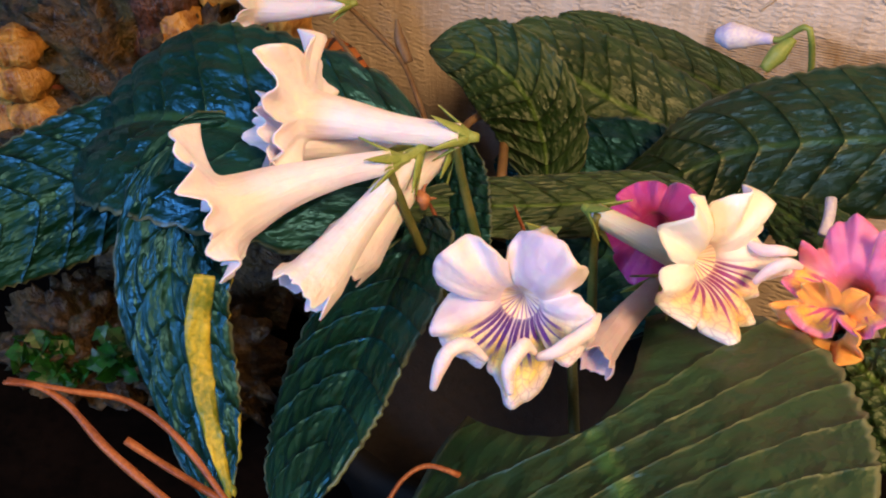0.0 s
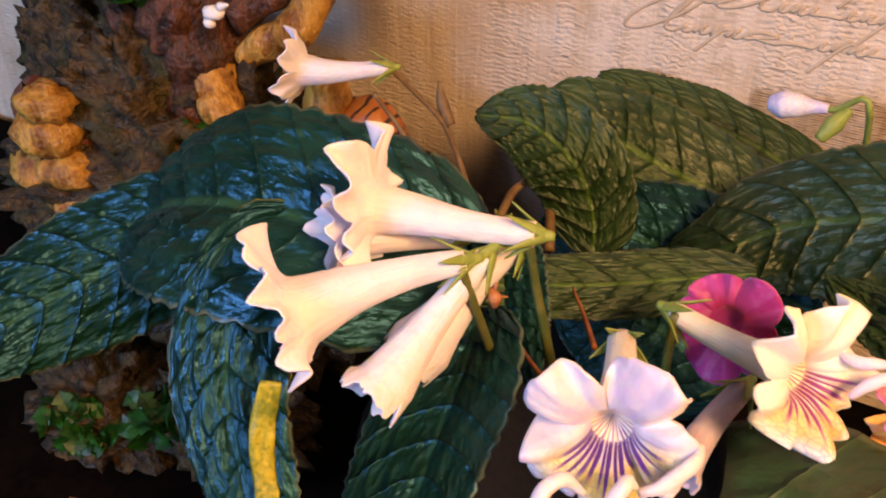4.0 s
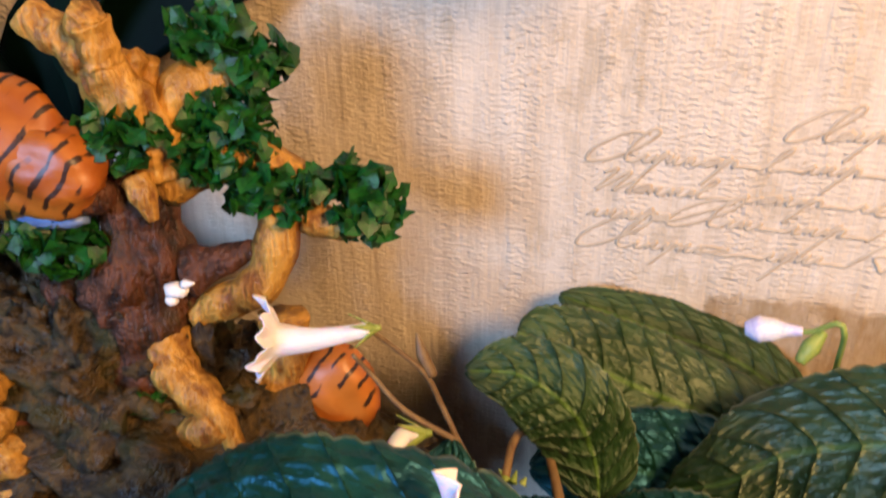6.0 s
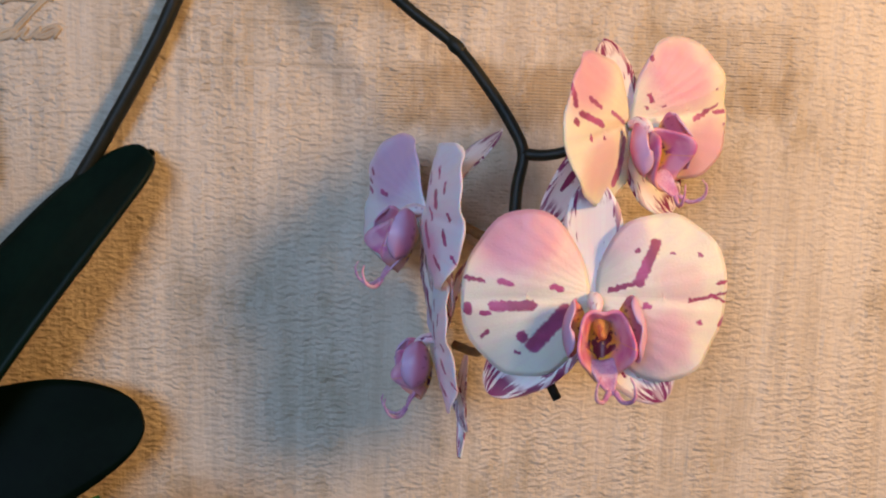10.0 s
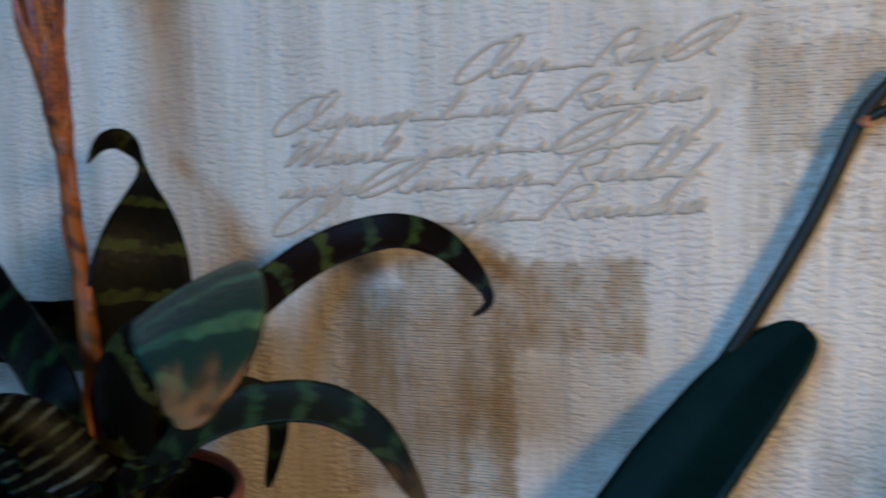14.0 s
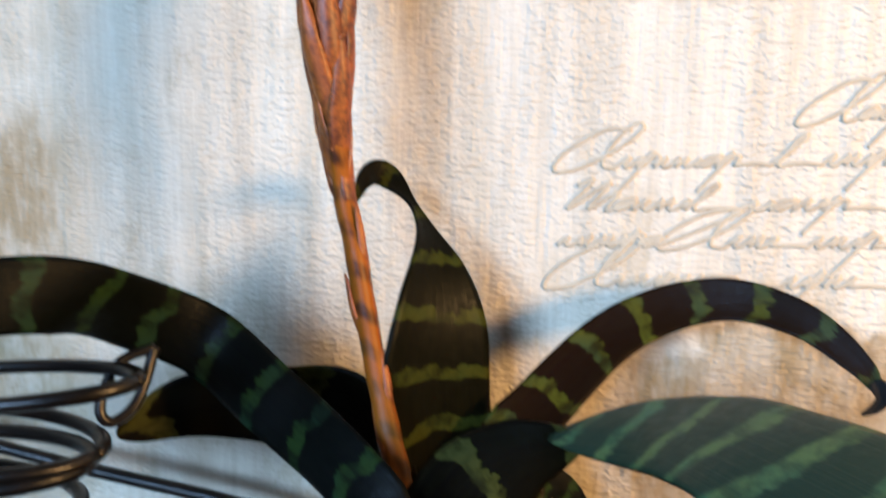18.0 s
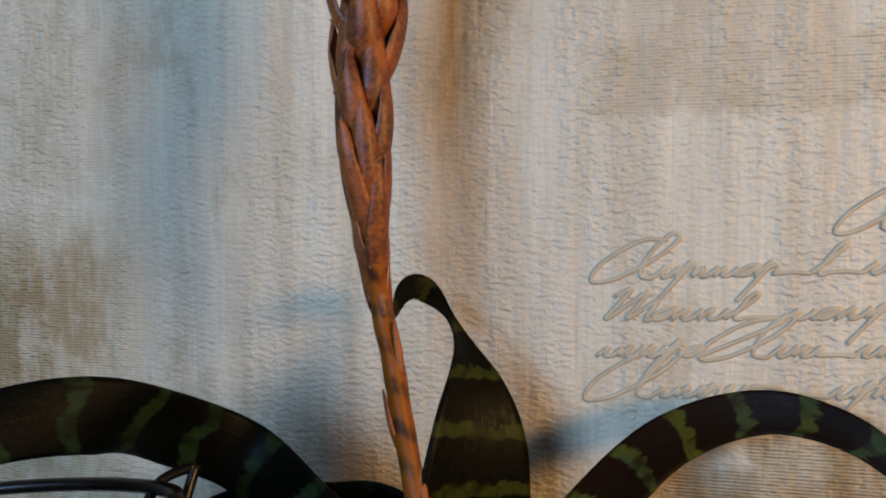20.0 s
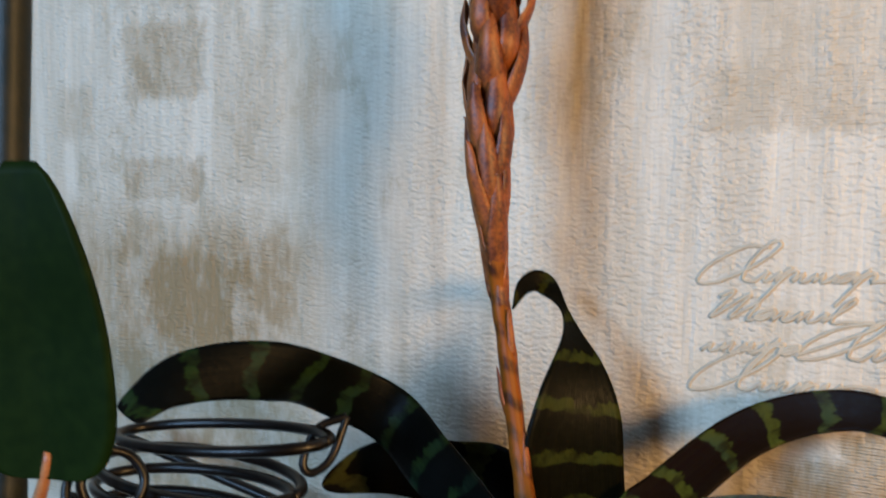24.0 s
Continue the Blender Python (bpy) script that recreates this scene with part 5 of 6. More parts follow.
class Moulded:
    def __init__(self):
        self.pieces = []
        self.name = None

    def begin(self, name, apart=True):
        """What follows goes into a new part of that name, or on into the last one if it is of the same name."""
        if apart or not self.pieces or self.pieces[-1][0] != name:
            self.pieces.append((name, [], [], [], []))

    def add(self, v, f, mat):
        _, vs, fs, ss, mats = self.pieces[-1]
        if mat not in mats:
            mats.append(mat)
        k = len(vs)
        vs += [tuple(p) for p in v]
        fs += [tuple(k + i for i in q) for q in f]
        ss += [mats.index(mat)] * len(f)

    def limb(self, pts, radius, mat, bumpy=0.25, sides=12, n=26, seed=1):
        self.add(*tube_data(pts, radius, sides, n, bumpy, seed), mat)

    def lump(self, at, size, mat, rough=0.25, seed=0, freq=2.2, rings=14, sides=20):
        v, f = [], []
        for i in range(rings + 1):
            th = math.pi * i / rings
            for j in range(sides):
                a = 2 * math.pi * j / sides
                d = Vector((math.sin(th) * math.cos(a), math.sin(th) * math.sin(a), math.cos(th)))
                k = 1 + rough * noise.fractal(d * freq + Vector((seed, seed * 0.7, 0)), 1.0, 2.0, 4)
                v.append((at[0] + size[0] * d.x * k, at[1] + size[1] * d.y * k, at[2] + size[2] * d.z * k))
        f = [(i * sides + j, i * sides + (j + 1) % sides, (i + 1) * sides + (j + 1) % sides, (i + 1) * sides + j) for i in range(rings) for j in range(sides)]
        self.add(v, f, mat)

    def bush(self, at, size, count, seed, leaf=0.0082):
        rng = random.Random(seed)
        self.lump(at, [k * 0.55 for k in size], M_FOLIAGE, 0.3, seed, rings=8, sides=12)
        for _ in range(count):
            d = Vector((rng.gauss(0, 1), rng.gauss(0, 1), rng.gauss(0, 1))).normalized()
            p = Vector(at) + Vector((d.x * size[0], d.y * size[1], d.z * size[2])) * rng.uniform(0.55, 1.0)
            tip = d.cross(Vector((rng.gauss(0, 1), rng.gauss(0, 1), rng.gauss(0, 1)))).normalized()
            e = (tip * rng.uniform(0.4, 1.0) + d * rng.uniform(0.5, 1.4)).normalized()
            s = d.cross(e).normalized()
            n = e.cross(s)
            L, W, H = leaf * rng.uniform(0.7, 1.25), leaf * rng.uniform(0.75, 1.05), leaf * 0.16
            rim = [(-0.6, 0), (-0.2, 0.40), (0.15, 0.34), (0.35, 0.66), (0.60, 0.44), (1.0, 0.0), (0.62, -0.46), (0.35, -0.64), (0.12, -0.34), (-0.2, -0.42)]
            v = [p + e * (x * L * 0.8) + s * (y * W) - n * (0.9 * H * x * x - 0.8 * H * abs(y)) for x, y in rim] + [p + e * L * 0.3 - n * H * 0.1, p + e * L * 0.3 - n * H * 1.0]
            f = [(i, (i + 1) % 10, 10) for i in range(10)] + [((i + 1) % 10, i, 11) for i in range(10)]
            self.add(v, f, M_FOLIAGE)


def figurine():
    g = Moulded()
    g.begin("rock", False)
    g.lump((-0.293, 0.335, 0.364), (0.055, 0.035, 0.045), M_ROCK, 0.47, 4, 4.5, 44, 60)
    g.begin("rock", False)
    g.lump((-0.327, 0.32, 0.329), (0.05, 0.035, 0.04), M_ROCK, 0.54, 9, 4.5, 44, 60)
    g.begin("rock", False)
    g.lump((-0.265, 0.35, 0.334), (0.05, 0.03, 0.06), M_ROCK, 0.47, 14, 4.5, 44, 60)
    g.begin("rock", False)
    g.lump((-0.26, 0.35, 0.305), (0.105, 0.07, 0.065), M_ROCK, 0.34, 20, 3.8, 44, 60)
    g.begin("rock", False)
    g.lump((-0.354, 0.362, 0.371), (0.050, 0.026, 0.045), M_ROCK, 0.47, 24, 4.5, 44, 60)
    g.begin("rock", False)
    g.lump((-0.268, 0.250, 0.262), (0.040, 0.028, 0.026), M_ROCK, 0.50, 31, 4.0, 40, 56)
    g.begin("rock", False)
    g.lump((-0.205, 0.262, 0.270), (0.034, 0.024, 0.030), M_ROCK, 0.50, 37, 4.0, 40, 56)
    # trunk and limbs
    g.begin("trunk", False)
    g.limb([(-0.27, 0.345, 0.337), (-0.268, 0.342, 0.383), (-0.262, 0.342, 0.418), (-0.263, 0.345, 0.447), (-0.261, 0.35, 0.467)], [0.026, 0.024, 0.021, 0.017, 0.010], M_BARK, 0.22, 18, 40, 3)
    g.begin("trunk", False)
    g.limb([(-0.278, 0.335, 0.402), (-0.265, 0.33, 0.424), (-0.255, 0.332, 0.434)], [0.012, 0.014, 0.008], M_BARK, 0.3, 14, 20, 5)
    g.begin("branch")
    g.limb([(-0.249, 0.345, 0.465), (-0.251, 0.345, 0.484), (-0.258, 0.343, 0.499), (-0.267, 0.342, 0.509), (-0.271, 0.342, 0.513)], [0.0085, 0.0085, 0.0105, 0.0110, 0.0085], M_TAN, 0.20, 26, 36, 7)
    g.begin("branch")
    g.limb([(-0.266, 0.34, 0.51), (-0.277, 0.339, 0.518), (-0.284, 0.338, 0.523), (-0.288, 0.337, 0.527)], [0.0085, 0.0068, 0.0072, 0.0062], M_TAN, 0.20, 22, 20, 8)
    g.begin("branch")
    g.limb([(-0.26, 0.338, 0.51), (-0.26, 0.337, 0.52), (-0.261, 0.336, 0.526), (-0.259, 0.335, 0.529)], [0.0080, 0.0066, 0.0074, 0.0062], M_TAN, 0.20, 22, 18, 9)
    g.begin("branch")
    g.limb([(-0.258, 0.345, 0.502), (-0.253, 0.347, 0.508), (-0.25, 0.348, 0.511)], [0.007, 0.005, 0.003], M_TAN, 0.12, 16, 12, 21)
    g.begin("branch")
    g.limb([(-0.253, 0.348, 0.475), (-0.241, 0.355, 0.496), (-0.231, 0.362, 0.499), (-0.221, 0.366, 0.497)], [0.009, 0.008, 0.008, 0.006], M_TAN, 0.15, 12, 22, 10)
    g.begin("branch")
    g.limb([(-0.256, 0.35, 0.492), (-0.252, 0.352, 0.503), (-0.249, 0.352, 0.508)], [0.006, 0.005, 0.003], M_TAN, 0.15, 10, 12, 11)
    g.begin("branch")
    g.limb([(-0.25, 0.35, 0.458), (-0.221, 0.355, 0.472), (-0.205, 0.36, 0.467), (-0.192, 0.362, 0.461)], [0.008, 0.007, 0.008, 0.006], M_TAN, 0.15, 12, 22, 12)
    g.begin("branch")
    g.limb([(-0.197, 0.36, 0.449), (-0.184, 0.362, 0.445), (-0.175, 0.362, 0.446)], [0.007, 0.006, 0.004], M_TAN, 0.15, 12, 14, 13)
    g.begin("branch")
    g.limb([(-0.205, 0.358, 0.461), (-0.207, 0.355, 0.44), (-0.215, 0.35, 0.421), (-0.235, 0.346, 0.409), (-0.243, 0.344, 0.403)], [0.007, 0.0085, 0.008, 0.008, 0.006], M_TAN, 0.15, 14, 30, 14)
    g.begin("trunk", False)
    g.limb([(-0.243, 0.346, 0.424), (-0.228, 0.348, 0.43), (-0.217, 0.352, 0.435)], [0.010, 0.006, 0.004], M_BARK, 0.2, 12, 14, 15)
    g.begin("branch")
    g.limb([(-0.252, 0.335, 0.467), (-0.248, 0.332, 0.462), (-0.245, 0.331, 0.453)], [0.006, 0.005, 0.002], M_TAN, 0.15, 10, 14, 16)
    g.begin("branch")
    g.limb([(-0.253, 0.334, 0.4), (-0.246, 0.328, 0.385), (-0.231, 0.326, 0.373), (-0.22, 0.325, 0.356)], [0.009, 0.010, 0.008, 0.004], M_TAN, 0.18, 14, 28, 17)
    g.begin("branch")
    g.limb([(-0.226, 0.325, 0.369), (-0.25, 0.32, 0.353), (-0.273, 0.315, 0.348), (-0.291, 0.31, 0.328)], [0.009, 0.008, 0.008, 0.006], M_TAN, 0.18, 14, 28, 18)
    g.begin("branch")
    g.limb([(-0.213, 0.36, 0.399), (-0.213, 0.36, 0.376), (-0.221, 0.355, 0.354)], [0.010, 0.011, 0.012], M_TAN, 0.2, 14, 20, 19)
    g.begin("trunk", False)
    g.limb([(-0.301, 0.33, 0.418), (-0.288, 0.326, 0.411), (-0.283, 0.325, 0.408)], [0.006, 0.006, 0.003], M_BARK, 0.2, 10, 12, 20)
    # foliage clumps
    for i, (p, sx, sz, c) in enumerate([
        ((-0.231, 0.365, 0.515), 0.016, 0.013, 60),
        ((-0.217, 0.37, 0.505), 0.014, 0.011, 45),
        ((-0.22, 0.355, 0.487), 0.018, 0.013, 65),
        ((-0.23, 0.35, 0.474), 0.014, 0.01, 45),
        ((-0.208, 0.352, 0.463), 0.023, 0.012, 75),
        ((-0.174, 0.362, 0.457), 0.015, 0.017, 75),
        ((-0.255, 0.335, 0.484), 0.017, 0.01, 55),
        ((-0.286, 0.325, 0.442), 0.021, 0.013, 75),
        ((-0.251, 0.322, 0.377), 0.006, 0.005, 14),
        ((-0.262, 0.226, 0.276), 0.020, 0.010, 60),
        ((-0.222, 0.236, 0.292), 0.012, 0.008, 30),
    ]):
        g.begin("foliage_clump")
        g.bush(p, (sx, 0.012, sz), int(c * 1.25), 40 + i)
    # two striped beasts, as plain rounded shapes
    g.begin("striped_shape", False)
    g.lump((-0.303, 0.325, 0.478), (0.034, 0.018, 0.0285), M_ORANGE, 0.10, 2, 1.2, 24, 34)
    g.begin("striped_shape", False)
    g.lump((-0.282, 0.324, 0.472), (0.025, 0.016, 0.018), M_ORANGE, 0.18, 6, 1.4, 22, 30)
    g.begin("trunk", False)
    g.lump((-0.269, 0.328, 0.462), (0.010, 0.010, 0.008), M_BARK, 0.25, 7, 1.4, 14, 20)
    g.begin("water")
    g.lump((-0.29, 0.345, 0.463), (0.020, 0.010, 0.016), M_BLUE, 0.15, 3, 1.4, 14, 18)
    g.begin("water")
    g.lump((-0.287, 0.325, 0.453), (0.018, 0.008, 0.005), M_BLUE, 0.15, 5, 1.4, 12, 18)
    g.begin("striped_shape", False)
    g.lump((-0.195, 0.365, 0.362), (0.021, 0.014, 0.024), M_ORANGE, 0.15, 12, 1.3, 20, 28)
    g.begin("striped_shape", False)
    g.lump((-0.207, 0.362, 0.352), (0.014, 0.012, 0.012), M_ORANGE, 0.15, 15, 1.3, 14, 20)
    # a small white bird
    g.begin("bird_shape", False)
    g.lump((-0.227, 0.314, 0.436), (0.0050, 0.0035, 0.0028), M_CHALK, 0.2, 1, 1.5, 10, 12)
    g.begin("bird_shape", False)
    g.limb([(-0.223, 0.314, 0.439), (-0.218, 0.313, 0.441)], [0.002, 0.0004], M_CHALK, 0.0, 8, 6, 2)
    g.begin("bird_shape", False)
    g.lump((-0.229, 0.313, 0.432), (0.0026, 0.0022, 0.0022), M_CHALK, 0.2, 5, 1.5, 8, 10)
    # pale knuckled stones at the side
    for k, (p, r) in enumerate([((-0.318, 0.295, 0.385), 0.011), ((-0.321, 0.295, 0.37), 0.013), ((-0.315, 0.295, 0.353), 0.012), ((-0.316, 0.295, 0.331), 0.012), ((-0.335, 0.295, 0.348), 0.012)]):
        g.begin("pale_stone")
        g.lump(p, (r * 1.4, r, r * 0.8), M_TAN, 0.3, 30 + k, 1.8, 14, 18)
    fig = thing("tree_figurine", "resin figurine of a gnarled tree with green foliage on rocks", "figurine", (-0.26, 0.35, TABLE_Z))
    labels = {"foliage_clump": "dense green resin foliage", "striped_shape": "orange dark-striped resin shape", "bird_shape": "small white resin shape", "rock": "mossy brown resin rock"}
    for name, v, f, slots, mats in g.pieces:
        mesh(name, v, f, mats, fig, labels.get(name, ""), smooth=name != "foliage_clump", slots=slots)


figurine()

# ---- the moth orchid ----
ORCHID = thing("moth_orchid", "moth orchid with spotted pink and white flowers on an arched spike", "potted plant", (-0.33, 0.36, TABLE_Z))
lathe("pot", [(0.0, 0.0), (0.045, 0.0), (0.06, 0.10), (0.063, 0.10), (0.063, 0.115), (0.056, 0.115), (0.054, 0.105), (0.0, 0.105)], (-0.33, 0.36, TABLE_Z + 0.001), M_POT, ORCHID)
lathe("soil", [(0.0, 0.004), (0.03, 0.006), (0.0545, 0.0)], (-0.33, 0.36, TABLE_Z + 0.107), M_SOIL, ORCHID)
tube("stem_base", [(-0.33, 0.37, TABLE_Z + 0.10), (-0.335, 0.385, 0.42), (-0.325, 0.40, 0.48)], [0.012, 0.012, 0.008], M_ORCHID_STEM, ORCHID, n=14)
blade("leaf", [(-0.33, 0.385, 0.44), (-0.325, 0.395, 0.50)] + [(-0.281, 0.41, 0.569), (-0.259, 0.418, 0.6), (-0.242, 0.425, 0.621), (-0.227, 0.429, 0.636)], 0.041, (-0.35, -0.8, 0.49), M_ORCHID_LONG, ORCHID, "long dark green leaf", profile="square", nu=40, nv=14, fold=0.12, thick=0.0022)
# the long leaf's other folded half, its shaded side put in as darker colour
blade("leaf", [(-0.258, 0.432, 0.592), (-0.248, 0.434, 0.608), (-0.237, 0.435, 0.623), (-0.227, 0.435, 0.636)], 0.010, (0.2, -0.95, 0.1), M_ORCHID_LEAF, ORCHID, profile="strap", nu=30, nv=10, fold=0.15, thick=0.002)
blade("leaf", [(-0.33, 0.375, 0.44)] + [(-0.338, 0.395, 0.488), (-0.301, 0.405, 0.513), (-0.265, 0.413, 0.531), (-0.228, 0.42, 0.54)], 0.058, (-0.1, -0.95, 0.2), M_ORCHID_LEAF, ORCHID, "broad blackish green leaf", profile="bent", nu=36, nv=14, fold=0.04, thick=0.0024)
blade("leaf", [(-0.34, 0.37, 0.44), (-0.38, 0.36, 0.50), (-0.42, 0.35, 0.53), (-0.46, 0.34, 0.53)], 0.055, (0.2, -0.6, 0.8), M_ORCHID_LEAF, ORCHID, profile="blunt", nu=30, nv=12, fold=0.15, thick=0.0024)
tube("flower_spike", [(-0.325, 0.40, 0.46)] + [(-0.281, 0.432, 0.574), (-0.245, 0.433, 0.637), (-0.225, 0.434, 0.674), (-0.211, 0.435, 0.706), (-0.204, 0.435, 0.715), (-0.198, 0.434, 0.721)], [0.0032, 0.0029, 0.0028, 0.0027, 0.0026], M_ORCHID_STEM, ORCHID, "dark upright flower spike", sides=12, n=50)
ARC = [(-0.211, 0.434, 0.705), (-0.196, 0.431, 0.711), (-0.179, 0.426, 0.712), (-0.162, 0.421, 0.707), (-0.148, 0.415, 0.697), (-0.134, 0.409, 0.685), (-0.12, 0.404, 0.674), (-0.109, 0.398, 0.66), (-0.101, 0.393, 0.647), (-0.098, 0.391, 0.639), (-0.1, 0.389, 0.628), (-0.101, 0.386, 0.613)]
tube("arched_branch", ARC, [0.0017, 0.0019, 0.0020, 0.0020, 0.0020, 0.0020], M_ORCHID_STEM, ORCHID, "dark arched branch", sides=12, n=70)
for k in (2, 4, 6):
    a, b = np.array(ARC[k]), unit(np.array(ARC[k + 1]) - np.array(ARC[k - 1]))
    tube("node_scale", [a - b * 0.003, a, a + b * 0.0035], [0.0020, 0.0026, 0.0020], M_ORCHID_STEM, ORCHID, sides=12, n=8)
tube("cut_tip", [(-0.201, 0.434, 0.718), (-0.197, 0.433, 0.722)], [0.0031, 0.0024], M_DRY, ORCHID, "dry brown cut end", sides=10, n=4)
blade("node_scale", [(-0.212, 0.43, 0.706), (-0.21, 0.428, 0.704), (-0.208, 0.43, 0.704)], 0.004, (0, -1, 0.2), M_BRACT_T, ORCHID, profile="bract", nu=8, nv=5, thick=0.0004)
tube("pedicel", [(-0.098, 0.391, 0.639), (-0.09, 0.388, 0.639), (-0.08, 0.385, 0.642), (-0.069, 0.38, 0.647)], [0.0021, 0.0018, 0.0016], M_ORCHID_STEM, ORCHID, n=16)
tube("pedicel", [(-0.101, 0.387, 0.617), (-0.09, 0.385, 0.602), (-0.076, 0.378, 0.594)], [0.002, 0.0017, 0.0016], M_ORCHID_STEM, ORCHID, n=16)
tube("pedicel", [(-0.102, 0.388, 0.609), (-0.111, 0.392, 0.612), (-0.122, 0.396, 0.618)], [0.002, 0.0017, 0.0015], M_STEM_B, ORCHID, n=14)
tube("pedicel", [(-0.101, 0.386, 0.613), (-0.105, 0.386, 0.59), (-0.109, 0.392, 0.573), (-0.118, 0.4, 0.573)], [0.002, 0.0017, 0.0015], M_STEM_B, ORCHID, n=18)
tube("spike_end", [(-0.101, 0.386, 0.613), (-0.095, 0.388, 0.582), (-0.088, 0.388, 0.566), (-0.084, 0.386, 0.558)], [0.002, 0.0019, 0.0016], M_ORCHID_STEM, ORCHID, n=16)


def round_petal(loc, sg, middle, size, ahead, mat, parent, seed):
    """A broad rounded petal drawn in to a narrow claw at the flower's centre."""
    rng = np.random.RandomState(seed)
    ph = rng.rand(3) * 6.283
    rings, seg = 14, 56
    cx, cy = middle
    to_base = math.atan2(-cy / size[1], -cx / size[0])
    v, uv = [], []
    for i in range(rings + 1):
        q = i / rings
        for j in range(seg):
            a = 2 * math.pi * j / seg
            k = 1 + 0.025 * math.sin(3 * a + ph[0]) + 0.012 * math.sin(8 * a + ph[1])
            ex, ey = cx + size[0] * math.cos(a) * k, cy + size[1] * math.sin(a) * k
            d = (a - to_base + math.pi) % (2 * math.pi) - math.pi
            w = math.exp(-((d / 0.40) ** 2))
            ex, ey = ex * (1 - w) + 0.03 * sg * w, ey * (1 - w)
            x, y = cx + (ex - cx) * q, cy + (ey - cy) * q
            out = abs(x)
            z = 0.10 * (1 - q * q) + ahead * out**1.4 - 0.05 * max(0.0, y - cy) ** 2 + 0.035 * q**3 * math.sin(4 * a + ph[2]) + 0.012 * q**5 * math.sin(11 * a + ph[0]) - 0.02 * math.exp(-((y / 0.05) ** 2)) * min(1.0, out / 0.3)
            v.append(loc(x, y, z))
            uv.append((x, y))
    f = [(i * seg + j, i * seg + (j + 1) % seg, (i + 1) * seg + (j + 1) % seg, (i + 1) * seg + j) for i in range(rings) for j in range(seg)]
    ob = mesh("petal", v, f, mat, parent, uv=uv)
    sol = ob.modifiers.new("thickness", "SOLIDIFY")
    sol.thickness, sol.offset = 0.0003, 0
    return ob


def orchid_flower(at, face, up, s, petals, label, ahead=(0.0, 0.0), sepals=(), seed=0, lip=1.0):
    """A moth orchid flower of width 2 * s: two round petals, three sepals, column and a lip of two side lobes, a floor and a pointed front."""
    f = np.asarray(unit(face))
    r = unit(np.cross(up, f)) * 1.0
    w = np.cross(f, r)
    at = np.asarray(at, float)

    def loc(x, y, z):
        return at + s * (x * r + y * w + z * f)

    col = tube("flower", [loc(0, -0.02, -0.02), loc(0, 0.0, 0.08), loc(0, -0.03, 0.17), loc(0, -0.08, 0.22)], [0.04 * s, 0.055 * s, 0.06 * s, 0.04 * s], M_PETAL_B, ORCHID, label, sides=12, n=14)
    for k, sg in enumerate((-1, 1)):
        round_petal(loc, sg, (0.51 * sg, 0.02), (0.50, 0.645), ahead[k], petals[k], col, seed + k)
    for k, (x, y, z) in enumerate(sepals):
        blade("sepal", [loc(0, 0, -0.05), loc(0.5 * x, 0.5 * y, -0.08 + 0.4 * z), loc(x, y, -0.06 + z)], (0.46 if y > 0 else 0.58) * s, f, M_SEPAL, col, profile="sepal", nu=26, nv=12, cup=0.12, thick=0.0006, ruffle=0.01 * s, waves=2, seed=seed + 5 + k)
    # the lip's floor: a small open pouch
    v, uv = [], []
    rows, sides = 12, 36
    for i in range(rows + 1):
        q = i / rows
        for j in range(sides):
            a = 2 * math.pi * j / sides
            ca, sa = math.cos(a), math.sin(a)
            low = max(0.0, -sa)
            k = q * (1 + 0.05 * math.sin(5 * a + seed) + 0.20 * low**6 - 0.22 * max(0.0, sa) ** 4)
            up_ = 0.26 * q**2.4 * (1 + 0.40 * math.cos(2 * a)) + 0.05 * q**4 * math.sin(3 * a + seed)
            v.append(loc(0.05 + 0.20 * k * ca * lip, -0.28 + 0.27 * k * sa * lip, 0.10 + up_))
            uv.append((j / sides, q))
    f_ = [(i * sides + j, i * sides + (j + 1) % sides, (i + 1) * sides + (j + 1) % sides, (i + 1) * sides + j) for i in range(rows) for j in range(sides)]
    pouch = mesh("lip", v, f_, M_LIP_IN, col, "lip with a yellow and dark red throat", uv=uv)
    sol = pouch.modifiers.new("thickness", "SOLIDIFY")
    sol.thickness, sol.offset = 0.0009, 0
    for sg, wide in ((-1, 0.44), (1, 0.50)):
        blade("side_lobe", [loc(0.05 + 0.10 * sg, -0.24, 0.10), loc(0.05 + 0.22 * sg, -0.22, 0.16), loc(0.05 + 0.29 * sg, -0.19, 0.28), loc(0.05 + 0.25 * sg, -0.17, 0.40)], wide * s * lip, -sg * r + 0.5 * f, M_LOBE, col, "lilac pink side lobe of the lip",
              profile="petal", nu=20, nv=14, cup=0.30, thick=0.0006, ruffle=0.012 * s, waves=2, seed=seed + 9)
    blade("front_lobe", [loc(0.05, -0.44, 0.20), loc(0.07, -0.56, 0.32), loc(0.10, -0.66, 0.40)], 0.20 * s * lip, f + 0.4 * w, M_LIP, col, profile="bract", nu=16, nv=8, cup=0.3, thick=0.0006)
    tube("callus", [loc(0.04, -0.16, 0.12), loc(0.04, -0.22, 0.22), loc(0.04, -0.27, 0.28)], [0.05 * s, 0.065 * s, 0.02 * s], M_LIP_Y, col, "yellow and red throat", sides=10, n=9, bumpy=0.5)
    for sg in (-1, 1):
        tube("whisker", [loc(0.10 + 0.02 * sg, -0.64, 0.38), loc(0.10 + 0.07 * sg, -0.70, 0.46), loc(0.10 + 0.13 * sg, -0.66, 0.56), loc(0.10 + 0.13 * sg, -0.56, 0.60), loc(0.10 + 0.10 * sg, -0.50, 0.58)], [0.022 * s, 0.016 * s, 0.006 * s], M_LIP, col, sides=6, n=16)
